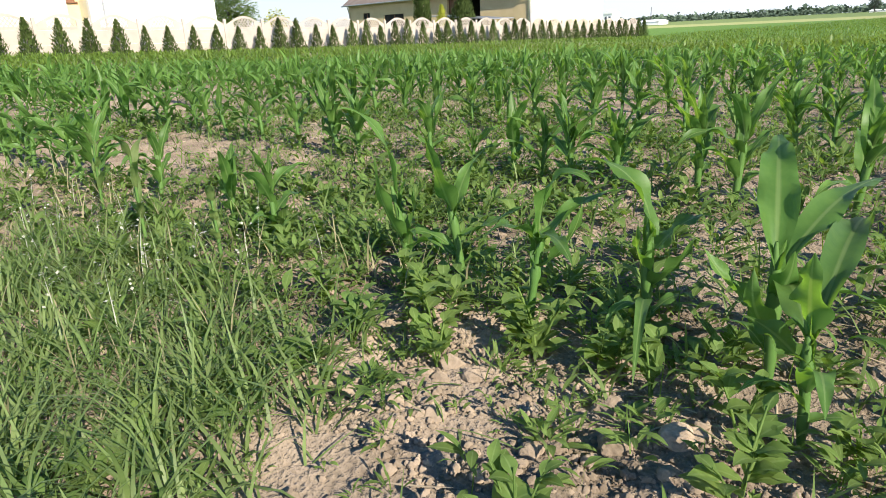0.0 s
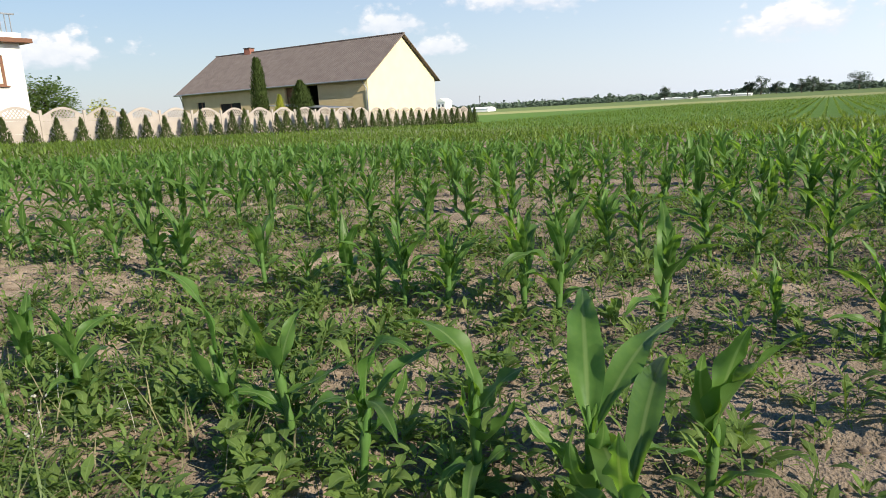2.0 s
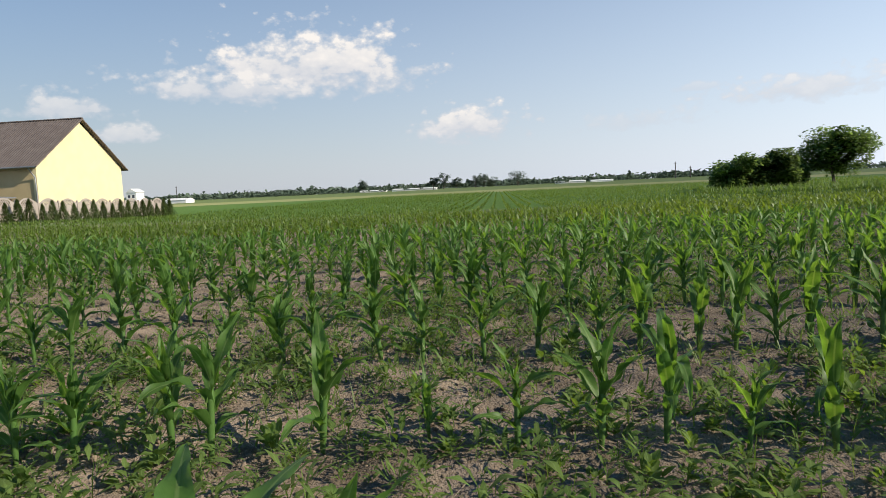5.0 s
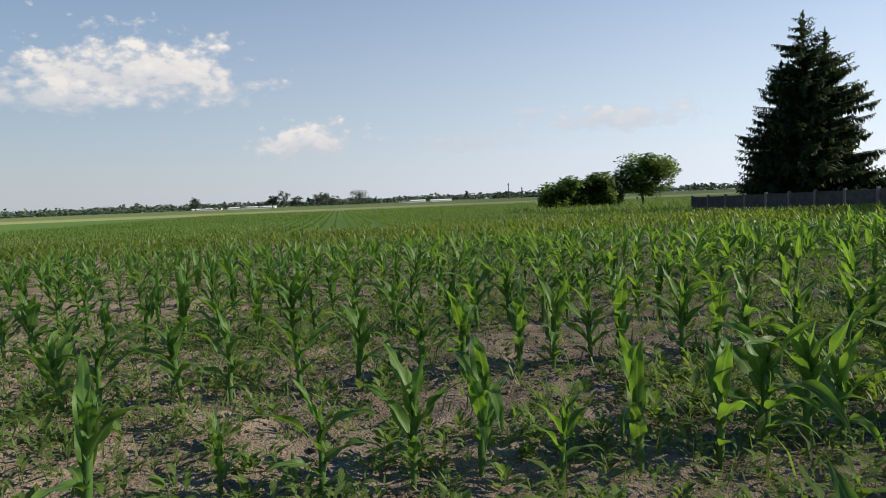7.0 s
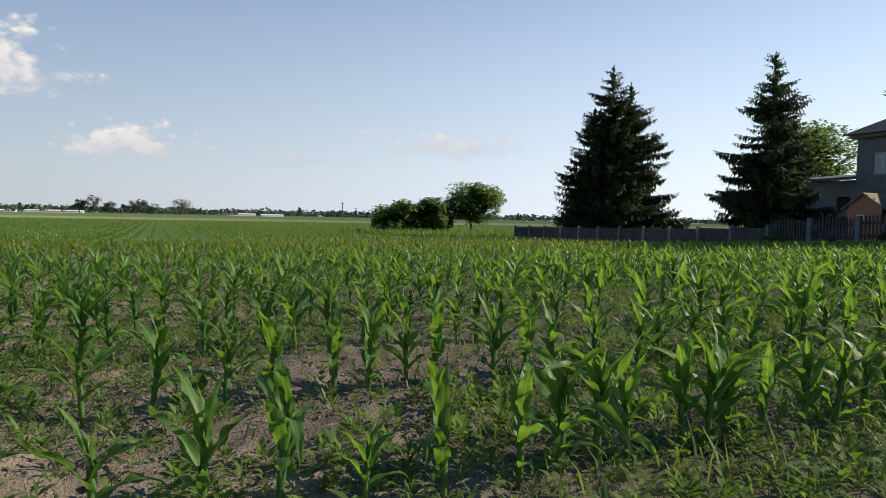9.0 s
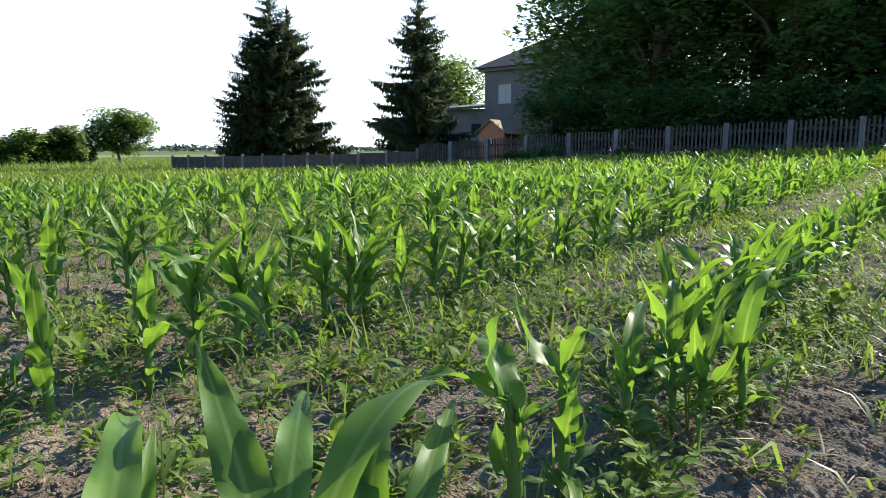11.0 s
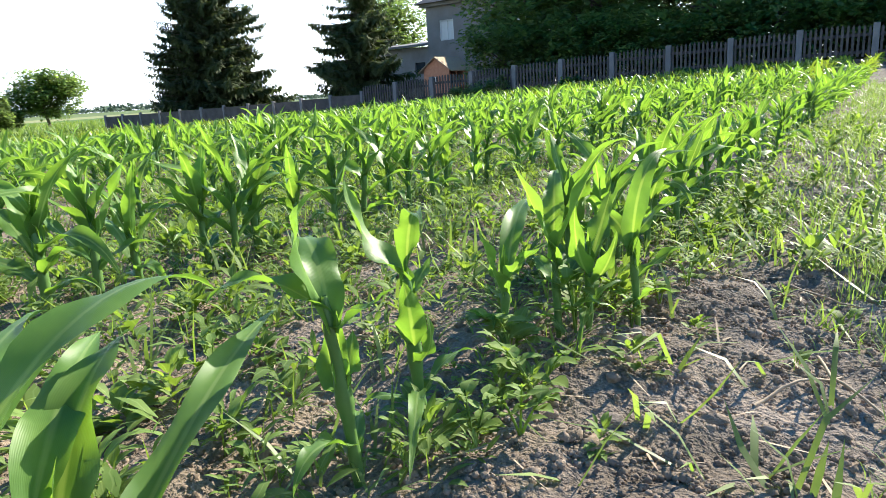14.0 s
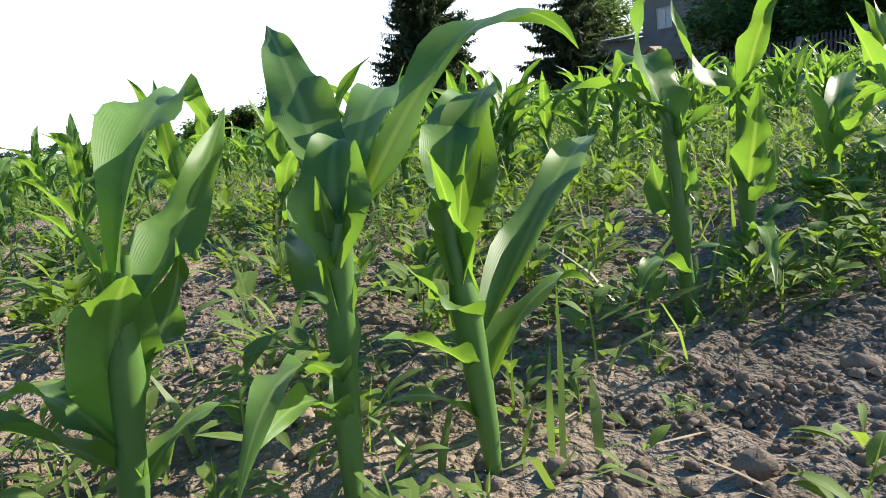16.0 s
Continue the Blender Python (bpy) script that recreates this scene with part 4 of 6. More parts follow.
v, q, u = gather(weed_clumps(1500, -2.4, 6.2, 1.25, 3.4, 0.03, 0.1, 141, 22, 3), weed_clumps(1700, -4, 8, 3.2, 6.5, 0.05, 0.11, 142, 13, 2), weed_clumps(260, -0.4, 1.6, 1.2, 1.8, 0.03, 0.085, 143, 26, 4), weed_clumps(420, -2.6, 0.4, 1.5, 2.6, 0.03, 0.09, 145, 22, 3), weed_clumps(120, 1.3, 3.4, 1.5, 2.3, 0.03, 0.09, 144, 26, 4))
tagged(new("leafy_weeds", quick_mesh("leafy_weeds", v, q, M_WEED, u)), "clumps of leafy weeds between the maize rows", "weeds", kind="stuff")
v, q, u = gather(weed_mass(11000, -2.2, 6.2, 1.5, 4.6, 0.02, 0.075, 31, 9, 3), weed_mass(800, -0.6, 2.1, 1.3, 1.8, 0.02, 0.07, 33, 10, 4), weed_mass(500, 2.5, 6.5, 1.4, 1.8, 0.02, 0.06, 36, 9, 3), weed_mass(700, -2.2, 0.7, 0.85, 1.5, 0.02, 0.07, 39, 9, 3), weed_mass(1500, -3.6, 0.2, 1.4, 2.5, 0.02, 0.07, 35, 9, 3), weed_mass(420, 0.3, 1.5, 1.0, 1.55, 0.015, 0.05, 48, 9, 4), weed_mass(260, 1.45, 2.4, 1.3, 1.7, 0.015, 0.045, 38, 9, 4),
                 weed_mass(20000, -9, 13, 1.6, 10, 0.04, 0.1, 32, 7, 2), weed_mass(9000, -24, 24, 5, 22, 0.08, 0.13, 34, 4, 2), weed_mass(900, 2.4, 7.0, 0.8, 1.5, 0.02, 0.06, 37, 8, 3))
tagged(new("low_weeds", quick_mesh("low_weeds", v, q, M_WEED, u)), "low broad-leaved weeds between the maize rows", "weeds", kind="stuff")


def grass_mass(x, y, lo, hi, w, seed, nseg=4, lean=0.35, droop=1.5, per=1, bow=0.0):
    r = np.random.RandomState(seed)
    x, y = np.repeat(x, per) + r.normal(0, 0.012, len(x) * per), np.repeat(y, per) + r.normal(0, 0.012, len(y) * per)
    n = len(x)
    L = lo + (hi - lo) * r.rand(n) ** 1.4
    return ribbons(np.stack([x, y, surf(x, y) - 0.004], -1), r.uniform(0, 6.28, n), L, w * r.uniform(0.6, 1.3, n), np.abs(r.normal(0.1 + bow * 0.5, lean * 0.6, n)), np.abs(r.normal(0.9 + bow, droop * 0.45, n)), nseg, "grass", 0.3, 1.4, 2)


def patch(n, x0, x1, y0, y1, seed, test=None):
    r = np.random.RandomState(seed)
    x, y = r.uniform(x0, x1, n), r.uniform(y0, y1, n)
    if test is not None:
        k = test(x, y, r)
        x, y = x[k], y[k]
    return x, y


# tall lush grass at the field's corner, thinner tufts in the rows, verge grass along the road
edge_left = lambda x, y, r: y < 1.5 - 0.34 * smooth(-x, -0.2, 1.0) - 0.25 * smooth(x, 0.1, 0.8) - 0.5 * smooth(x, 0.55, 1.0) + r.normal(0, 0.06, len(x))
edge_right = lambda x, y, r: y < 1.17 + 0.03 * np.sin(5 * x) + r.normal(0, 0.05, len(x)) - 0.12 * smooth(x, 3.0, 4.5) - 0.5 * (1 - smooth(x, 1.5, 2.2))
bare = lambda x, y: (x > 1.85) & (x < 2.85) & (y < 1.53)
tuft = lambda x, y, r: ~(bare(x, y) ) & ((np.sin(2.3 * x + 1.5 * np.sin(1.1 * y)) + np.sin(4.1 * y + x) + r.normal(0, 0.7, len(x))) > 0.35)
verge = lambda x, y, r: (y < 0.62 + 0.2 * (1 - smooth(x, 0.4, 1.2)) + r.normal(0, 0.09, len(x))) & (r.rand(len(x)) < 0.35 + 0.65 * smooth(0.9 - y, 0.0, 1.4))
sets = [grass_mass(*patch(2500, -2.2, 0.95, 0.75, 1.45, 51, edge_left), 0.04, 0.16, 0.0042, 61, 4, 0.9, 1.2, per=8, bow=0.75),
        grass_mass(*patch(800, -6, -1.5, -0.5, 1.4, 52, edge_left), 0.06, 0.18, 0.007, 62, 4, per=6),
        grass_mass(*patch(3600, 1.75, 3.6, 0.45, 1.28, 53, lambda x, y, r: edge_right(x, y, r) & ((np.sin(7 * x + 2 * np.sin(5 * y)) + np.sin(9 * y + x) + r.normal(0, 0.5, len(x))) > -0.5)), 0.02, 0.07, 0.0021, 63, 3, 0.7, 1.1, per=14),
        grass_mass(*patch(1500, 3.2, 6.0, 0.0, 1.2, 45, edge_right), 0.02, 0.075, 0.0026, 77, 3, 0.7, 1.1, per=8),
        grass_mass(*patch(2600, -2.4, 2.6, -2.2, 0.95, 47, verge), 0.04, 0.13, 0.0034, 74, 3, 0.8, 1.1, per=7, bow=0.4),
        grass_mass(*patch(300, -3.4, -1.4, 0.3, 1.3, 46, edge_left), 0.05, 0.15, 0.0065, 75, 4, 0.8, 1.2, per=6, bow=0.5),
        grass_mass(*patch(3200, 4.5, 12.0, -1.5, 1.15, 54), 0.04, 0.11, 0.006, 64, 3, per=5),
        grass_mass(*patch(3200, 11.0, 30.0, -6.2, 1.2, 55), 0.08, 0.2, 0.014, 65, 3, 0.8, 1.2, per=4),
        grass_mass(*patch(3000, 2.5, 14.0, -6.2, 0.0, 56), 0.06, 0.15, 0.008, 66, 3, 0.8, 1.2, per=5),
        grass_mass(*patch(6500, -1.8, 6.0, 1.2, 4.2, 57, tuft), 0.03, 0.1, 0.0042, 67, 3, 1.3, 1.2, per=4, bow=0.6),
        grass_mass(*patch(9000, -7, 12, 1.4, 9.0, 58, tuft), 0.05, 0.12, 0.007, 68, 2, 1.3, 1.2, per=3, bow=0.6),
        grass_mass(*patch(7000, 2.0, 14, 1.1, 8.0, 50), 0.05, 0.14, 0.007, 70, 2, 1.2, 1.2, per=3, bow=0.5),
        grass_mass(*patch(2300, 3.0, 12, 0.85, 1.5, 49), 0.03, 0.11, 0.005, 73, 3, 1.2, 1.2, per=4, bow=0.5),
        grass_mass(*patch(2200, 18, 60, 47, 60, 59), 0.3, 0.75, 0.09, 69, 2, per=3)]
v, q, u = gather(*sets)
tagged(new("grass", quick_mesh("grass", v, q, M_GRASS, u)), "green grass along the field edge and between the rows", "grass", kind="stuff")

sets = [grass_mass(*patch(700, -3.4, 0.55, 0.9, 1.65, 71), 0.04, 0.15, 0.0026, 81, 4, 0.9, 1.3, per=3, bow=0.5), grass_mass(*patch(600, 2.2, 9.0, 0.1, 1.05, 72), 0.03, 0.14, 0.0022, 82, 4, 0.5, 1.3, per=2)]
v, q, u = gather(*sets)
tagged(new("dry_grass", quick_mesh("dry_grass", v, q, M_DRY, u)), "dry straw-coloured grass stems on the verge", "dry grass", kind="stuff")


def panicles(n, x0, x1, y0, y1, lo, hi, seed, heads=9, dot=0.006):
    """Thin stems that carry loose heads of tiny pale flowers."""
    r = np.random.RandomState(seed)
    x, y = x0 + (x1 - x0) * r.rand(n), y0 + (y1 - y0) * r.beta(1.7, 1.9, n)
    keep = np.sin(1.3 * x + 2 * np.sin(2.1 * y)) + np.sin(4.7 * y + 1.9 * x) + r.normal(0, 0.8, n) > -0.7
    x, y = x[keep], y[keep]
    n = len(x)
    h, az = r.uniform(lo, hi, n), r.uniform(0, 6.28, n)
    z = surf(x, y)
    sets = [ribbons(np.stack([x, y, z], -1), az, h, 0.0018, 0.05, 0.35, 3, "grass")]
    for i in range(heads):
        f = r.uniform(0.45, 1.0, n)
        o = h * 0.2 * r.rand(n)
        a = r.uniform(0, 6.28, n)
        P = np.stack([x + np.cos(az) * h * 0.16 * f + np.cos(a) * o, y + np.sin(az) * h * 0.16 * f + np.sin(a) * o, z + h * 0.96 * f], -1)
        d = dot * r.uniform(0.6, 1.6, n)
        sets.append(ribbons(P, a, d, d * 0.8, r.uniform(0.2, 1.6, n), r.uniform(0.5, 2.2, n), 2, "oval"))
    return gather(*sets)


v, q, u = gather(panicles(1550, 3.0, 7.5, 0.0, 1.12, 0.06, 0.19, 91, 16, 0.007), panicles(2300, 7, 20, -0.1, 0.95, 0.08, 0.2, 92, 10, 0.013), panicles(420, 2.5, 3.6, 0.3, 1.05, 0.04, 0.14, 93, 16, 0.005),
                 panicles(170, -2.4, 0.3, 1.1, 1.6, 0.05, 0.13, 94, 9, 0.005))
tagged(new("white_flower_weeds", quick_mesh("white_flower_weeds", v, q, M_FLOWER, u)), "dry verge weeds with tiny whitish flower heads", "wild flowers", kind="stuff")
# ---- the road ----
x = np.concatenate([np.arange(-60, 60, 4.0), np.arange(60, 420, 20.0)])
bm = bmesh.new()
rows = []
for xv in x:
    rows.append([bm.verts.new((xv, yv, zv)) for yv, zv in ((-12.6, 0.3), (-12.55, 0.345), (-9.5, 0.39), (-6.45, 0.345), (-6.4, 0.3))])
for a, b in zip(rows, rows[1:]):
    for i in range(4):
        bm.faces.new((a[i], b[i], b[i + 1], a[i + 1]))
bmesh.ops.recalc_face_normals(bm, faces=bm.faces[:])
tagged(part("road", bm, M_ASPHALT), "pale sunlit asphalt road beside the field", "road", kind="structure")

# ---- pale concrete fence with a row of thujas ----
FX = -29.35


def arch_panel():
    """A concrete infill: two plain slabs and an arched head with a lattice of openings, centred on its foot."""
    obs = []
    for z0, z1 in ((0.0, 0.5), (0.505, 0.98)):
        obs.append(("slab", box(-0.025, 0.025, -0.96, 0.96, z0, z1, 0.006)))
    ys = np.linspace(-0.96, 0.96, 25)
    top = 1.2 + 0.3 * np.cos(ys / 0.96 * np.pi / 2) ** 1.2
    bm = bmesh.new()
    for x in (0,):
        for a, b, ta, tb in zip(ys, ys[1:], top, top[1:]):
            # rim along the arch
            vs = [bm.verts.new((sx * 0.025, yy, zz)) for sx in (-1, 1) for yy, zz in ((a, ta - 0.09), (b, tb - 0.09), (b, tb), (a, ta))]
            for f in ((0, 1, 2, 3), (7, 6, 5, 4), (0, 4, 5, 1), (3, 2, 6, 7)):
                bm.faces.new([vs[i] for i in f])
    for side in (-1, 1):
        vs = [bm.verts.new((sx * 0.024, yy, zz)) for sx in (-1, 1) for yy, zz in ((side * 0.96, 0.985), (side * 0.56, 0.985), (side * 0.56, 1.31), (side * 0.96, 1.15))]
        for f in ((0, 1, 2, 3), (7, 6, 5, 4), (0, 4, 5, 1), (3, 2, 6, 7), (1, 5, 6, 2)):
            bm.faces.new([vs[i] for i in f])
    vs = [bm.verts.new((sx * 0.024, yy, zz)) for sx in (-1, 1) for yy, zz in ((-0.56, 0.985), (0.56, 0.985), (0.56, 1.08), (-0.56, 1.08))]
    for f in ((0, 1, 2, 3), (7, 6, 5, 4), (3, 2, 6, 7)):
        bm.faces.new([vs[i] for i in f])
    bmesh.ops.recalc_face_normals(bm, faces=bm.faces[:])
    obs.append(("arch_head", bm))
    lat = bmesh.new()
    for d in (1, -1):
        for k in np.arange(-0.8, 0.81, 0.16):
            y0, z0, y1, z1 = k - d * 0.2, 1.06, k + d * 0.2, 1.46
            def clip_top(yy):
                return 1.2 + 0.3 * np.cos(np.clip(yy / 0.96, -1, 1) * np.pi / 2) ** 1.2 - 0.08
            t = 1.0
            while t > 0.1 and (z0 + (z1 - z0) * t > clip_top(y0 + (y1 - y0) * t) or abs(y0 + (y1 - y0) * t) > 0.57):
                t -= 0.05
            if abs(y0) > 0.6 or t < 0.25:
                continue
            y1, z1 = y0 + (y1 - y0) * t, z0 + (z1 - z0) * t
            w = 0.022
            vs = [lat.verts.new((sx * 0.018, yy, zz)) for sx in (-1, 1) for yy, zz in ((y0 - w, z0), (y0 + w, z0), (y1 + w, z1), (y1 - w, z1))]
            for f in ((0, 1, 2, 3), (7, 6, 5, 4), (0, 4, 7, 3), (1, 2, 6, 5)):
                lat.faces.new([vs[i] for i in f])
    bmesh.ops.recalc_face_normals(lat, faces=lat.faces[:])
    obs.append(("lattice", lat))
    out = []
    for nm, b in obs:
        me = bpy.data.meshes.new(nm)
        b.to_mesh(me)
        b.free()
        me.materials.append(M_CONC)
        out.append((nm, me))
    return out


fence = tagged(new("concrete_fence"), "pinkish concrete panel fence with arched lattice tops", "fence")
pieces = arch_panel()
pm = bpy.data.meshes.new("post")
bm = box(-0.06, 0.06, -0.065, 0.065, -0.3, 1.36, 0.01)
bm.to_mesh(pm)
bm.free()
pm.materials.append(M_CONC)
for k in range(-7, 23):
    y = 13.9 + 2.06 * k
    z = float(ground_z(FX, y))
    part("post", pm, parent=fence, m=Matrix.Translation((FX, y, z)) @ Matrix.Diagonal((1, 1, 1.2, 1)))
    if k < 22:
        zz = float(ground_z(FX, y + 1.03))
        for nm, me in pieces:
            part(nm, me, parent=fence, m=Matrix.Translation((FX, y + 1.03, zz - 0.02)) @ Matrix.Diagonal((1, 1, 1.2, 1)))


def foliage_cone(seed, h, rad, n, size, mat, power=1.0):
    """A dense pointed crown of many small upright sprays."""
    r = np.random.RandomState(seed)
    t = r.rand(n) ** 1.25
    az = r.uniform(0, 6.28, n)
    rr = rad * (1 - t) ** power * r.uniform(0.55, 1.05, n) * (1 + 0.12 * np.sin(3 * az + 5 * t)) * np.clip(t * 9 + 0.55, 0, 1)
    P = np.stack([np.cos(az) * rr, np.sin(az) * rr, 0.04 * h + t * h * 0.93], -1)
    return ribbons(P, az + r.normal(0, 0.5, n), size * r.uniform(0.6, 1.4, n), size * 0.55 * r.uniform(0.6, 1.3, n), r.uniform(0.05, 0.7, n), r.uniform(0.3, 1.2, n), 2, "spray", 0.3)


def thuja(seed, h, rad, pos):
    ob = new("thuja")
    part("trunk", quick_mesh("trunk", *tube([(0, 0, -0.05), (0, 0, h * 0.5), (0, 0, h * 0.9)], [0.03, 0.02, 0.006], 6)[:2], M_BARK), parent=ob)
    v, q, u = foliage_cone(seed, h, rad, 700, 0.13, M_THUJA, 0.8)
    part("crown", quick_mesh("crown", v, q, M_THUJA, u), parent=ob)
    ob.matrix_basis = Matrix.Translation(pos)
    return tagged(ob, "small conical green thuja in front of the fence", "thuja", "thuja hedge row")


base = [thuja(500 + k, 1.5, 0.46, (FX + 0.75, -3.0 - k, float(ground_z(FX, -3 - k)))) for k in range(4)]
for k in range(58):
    y = 0.2 + 1.13 * k + rs.normal(0, 0.07)
    if y > 59.4:
        break
    ob = copy_thing(base[k % 4], Matrix.Translation((FX + 0.75 + rs.normal(0, 0.05), y, float(ground_z(FX + 0.75, y)))) @ Matrix.Rotation(rs.uniform(0, 6.28), 4, "Z"))
    hh = rs.uniform(0.82, 1.12)
    ob.scale = (hh * rs.uniform(0.9, 1.1), hh * rs.uniform(0.9, 1.1), hh)

# ---- the barn ----
BX0, BX1, BY0, BY1, EAVE, RIDGE = -55.5, -32.3, 46.9, 57.9, 3.75, 7.5
BG = -0.75
barn = tagged(new("barn"), "long yellow-plastered barn with a dark grey gable roof", "barn")
ym = (BY0 + BY1) / 2
# sun and shade sit in the plaster colours: pale gable, darker other walls
part("gable_wall", prism([(BY0, BG), (BY1, BG), (BY1, EAVE), (ym, RIDGE - 0.15), (BY0, EAVE)], BX1 - 0.3, BX1, "x"), M_BARN_LIT, barn, "yellow gable wall with sunlight in its colour")
part("gable_wall", prism([(BY0, BG), (BY1, BG), (BY1, EAVE), (ym, RIDGE - 0.15), (BY0, EAVE)], BX0, BX0 + 0.3, "x"), M_BARN_SHADE, barn)
DX0, DX1 = -41.6, -37.7      # the tall doorway


def wall_with_holes(x0, x1, z0, z1, y0, y1, holes):
    """A wall along x with openings (x0, x1, z0, z1), in blocks that butt together."""
    xs = sorted({x0, x1, *(h[0] for h in holes), *(h[1] for h in holes)})
    zs = sorted({z0, z1, *(h[2] for h in holes), *(h[3] for h in holes)})
    bm = bmesh.new()
    vs = {}

    def vert(a, b, c):
        if (a, b, c) not in vs:
            vs[a, b, c] = bm.verts.new((a, b, c))
        return vs[a, b, c]
    solid = {(i, k): not any(h[0] <= (xs[i] + xs[i + 1]) / 2 <= h[1] and h[2] <= (zs[k] + zs[k + 1]) / 2 <= h[3] for h in holes) for i in range(len(xs) - 1) for k in range(len(zs) - 1)}
    for (i, k), s in solid.items():
        if not s:
            continue
        a, b, c, d = xs[i], xs[i + 1], zs[k], zs[k + 1]
        for yy in (y0, y1):
            bm.faces.new([vert(p, yy, t) for p, t in ((a, c), (b, c), (b, d), (a, d))])
        for di, dk, p, t in ((-1, 0, (a, c), (a, d)), (1, 0, (b, c), (b, d)), (0, -1, (a, c), (b, c)), (0, 1, (a, d), (b, d))):
            if not solid.get((i + di, k + dk), False):
                bm.faces.new([vert(p[0], y0, p[1]), vert(t[0], y0, t[1]), vert(t[0], y1, t[1]), vert(p[0], y1, p[1])])
    bmesh.ops.recalc_face_normals(bm, faces=bm.faces[:])
    return bm


holes = [(DX0, DX1, BG, EAVE - 0.35), (-53.3, -52.2, 1.2, 2.7), (-50.1, -47.3, 1.1, 2.4)]
# this wall's darker plaster colour carries its shade
part("front_wall", wall_with_holes(BX0 + 0.3, BX1 - 0.3, BG, EAVE, BY0, BY0 + 0.3, holes), M_BARN_SHADE, barn, "plastered long wall with shade in its darker colour")
part("back_wall", box(BX0 + 0.3, BX1 - 0.3, BY1 - 0.3, BY1, BG, EAVE), M_BARN_SHADE, barn)
# added sheet, coloured as the shade seen through the doorway
part("inner_wall", box(BX0 + 0.4, BX1 - 0.4, BY0 + 4.0, BY0 + 4.2, BG, EAVE), M_INNER_SHADE, barn)
for x0, x1, z0, z1 in holes[1:]:
    w = part("window", box(x0, x1, BY0 + 0.14, BY0 + 0.18, z0, z1), M_INNER_SHADE, barn, "dark barn window")
    part("frame", box(x0 + (x1 - x0) / 2 - 0.04, x0 + (x1 - x0) / 2 + 0.04, BY0 + 0.1, BY0 + 0.14, z0, z1), M_BROWN, w)
part("door", box(DX0, DX0 + 0.9, BY0 + 0.35, BY0 + 0.4, BG, EAVE - 0.35), M_BROWN, barn, "dark timber barn door")
# two roof slopes of corrugated sheets
for s in (-1, 1):
    rows = []
    bm = bmesh.new()
    yo = BY0 - 0.5 if s < 0 else BY1 + 0.5
    zo = EAVE - 0.25
    nx = 220
    for i in range(nx + 1):
        xx = BX0 - 0.4 + (BX1 - BX0 + 0.8) * i / nx
        w = 0.03 * (i % 2)
        rows.append([bm.verts.new((xx, ym + (yo - ym) * t, RIDGE + 0.05 + (zo - RIDGE) * t + w + d)) for d in (0, -0.1) for t in (0, 0.25, 0.5, 0.75, 1)])
    for a, b in zip(rows, rows[1:]):
        for k in range(4):
            bm.faces.new((a[k], a[k + 1], b[k + 1], b[k]))
            bm.faces.new((a[k + 5], b[k + 5], b[k + 6], a[k + 6]))
        bm.faces.new((a[4], a[9], b[9], b[4]))
    for a in (rows[0], rows[-1]):
        for k in range(4):
            bm.faces.new((a[k], a[k + 5], a[k + 6], a[k + 1]))
    bmesh.ops.recalc_face_normals(bm, faces=bm.faces[:])
    part("roof", bm, M_ROOF, barn, "dark grey corrugated roof slope")
part("ridge_cap", box(BX0 - 0.4, BX1 + 0.4, ym - 0.14, ym + 0.14, RIDGE + 0.02, RIDGE + 0.12, 0.03), M_ROOF, barn)
ch = part("chimney", box(-51.4, -50.6, ym - 0.33, ym + 0.33, RIDGE - 0.4, RIDGE + 0.45, 0.02), M_REDBRICK, barn, "red brick chimney")
part("cap", box(-51.46, -50.54, ym - 0.39, ym + 0.39, RIDGE + 0.452, RIDGE + 0.52, 0.01), M_GREYCONC, ch)
v, q, u = tube([(BX0 - 0.4, BY0 - 0.56, EAVE - 0.24), (BX1 + 0.4, BY0 - 0.56, EAVE - 0.26)], [0.07, 0.07], 8)
part("gutter", quick_mesh("gutter", v, q, M_METAL), parent=barn)
for xx, d in ((BX1 - 0.05, -1), (BX0 + 0.2, 1)):
    v, q, u = tube([(xx + d * 0.2, BY0 - 0.5, EAVE - 0.3), (xx, BY0 - 0.1, EAVE - 1.0), (xx, BY0 - 0.08, EAVE - 2), (xx, BY0 - 0.08, BG)], [0.05] * 4, 8)
    part("downpipe", quick_mesh("downpipe", v, q, M_METAL), parent=barn)

# a lean-to roof, a columnar thuja and clipped bushes before the barn
lean = tagged(new("lean_to"), "low grey shelter roof beside the barn", "shelter")
part("roof", prism([(-38.5, 1.75), (-31.8, 1.25), (-31.8, 1.33), (-38.5, 1.83)], 41.0, 44.0), M_METAL, lean)
for xx in (-38.2, -35.0, -32.1):
    for yy in (41.15, 43.85):
        part("post", box(xx - 0.05, xx + 0.05, yy - 0.05, yy + 0.05, BG, 1.7 - (xx + 38.5) * 0.075 - 0.02), M_BROWN, lean)


def shrub(name, label, pos, h, rad, n, size, mat, power, seed):
    ob = new(name)
    part("trunk", quick_mesh("trunk", *tube([(0, 0, -0.1), (0, 0, h * 0.4), (0, 0, h * 0.85)], [0.06, 0.05, 0.01], 6)[:2], M_BARK), parent=ob)
    v, q, u = foliage_cone(seed, h, rad, n, size, mat, power)
    part("crown", quick_mesh("crown", v, q, mat, u), parent=ob)
    ob.matrix_basis = Matrix.Translation(pos)
    return tagged(ob, label, "shrub")


shrub("columnar_thuja", "tall narrow dark green columnar conifer", (-37.0, 39.2, -0.5), 5.9, 0.75, 4200, 0.22, M_THUJA, 0.35, 601)
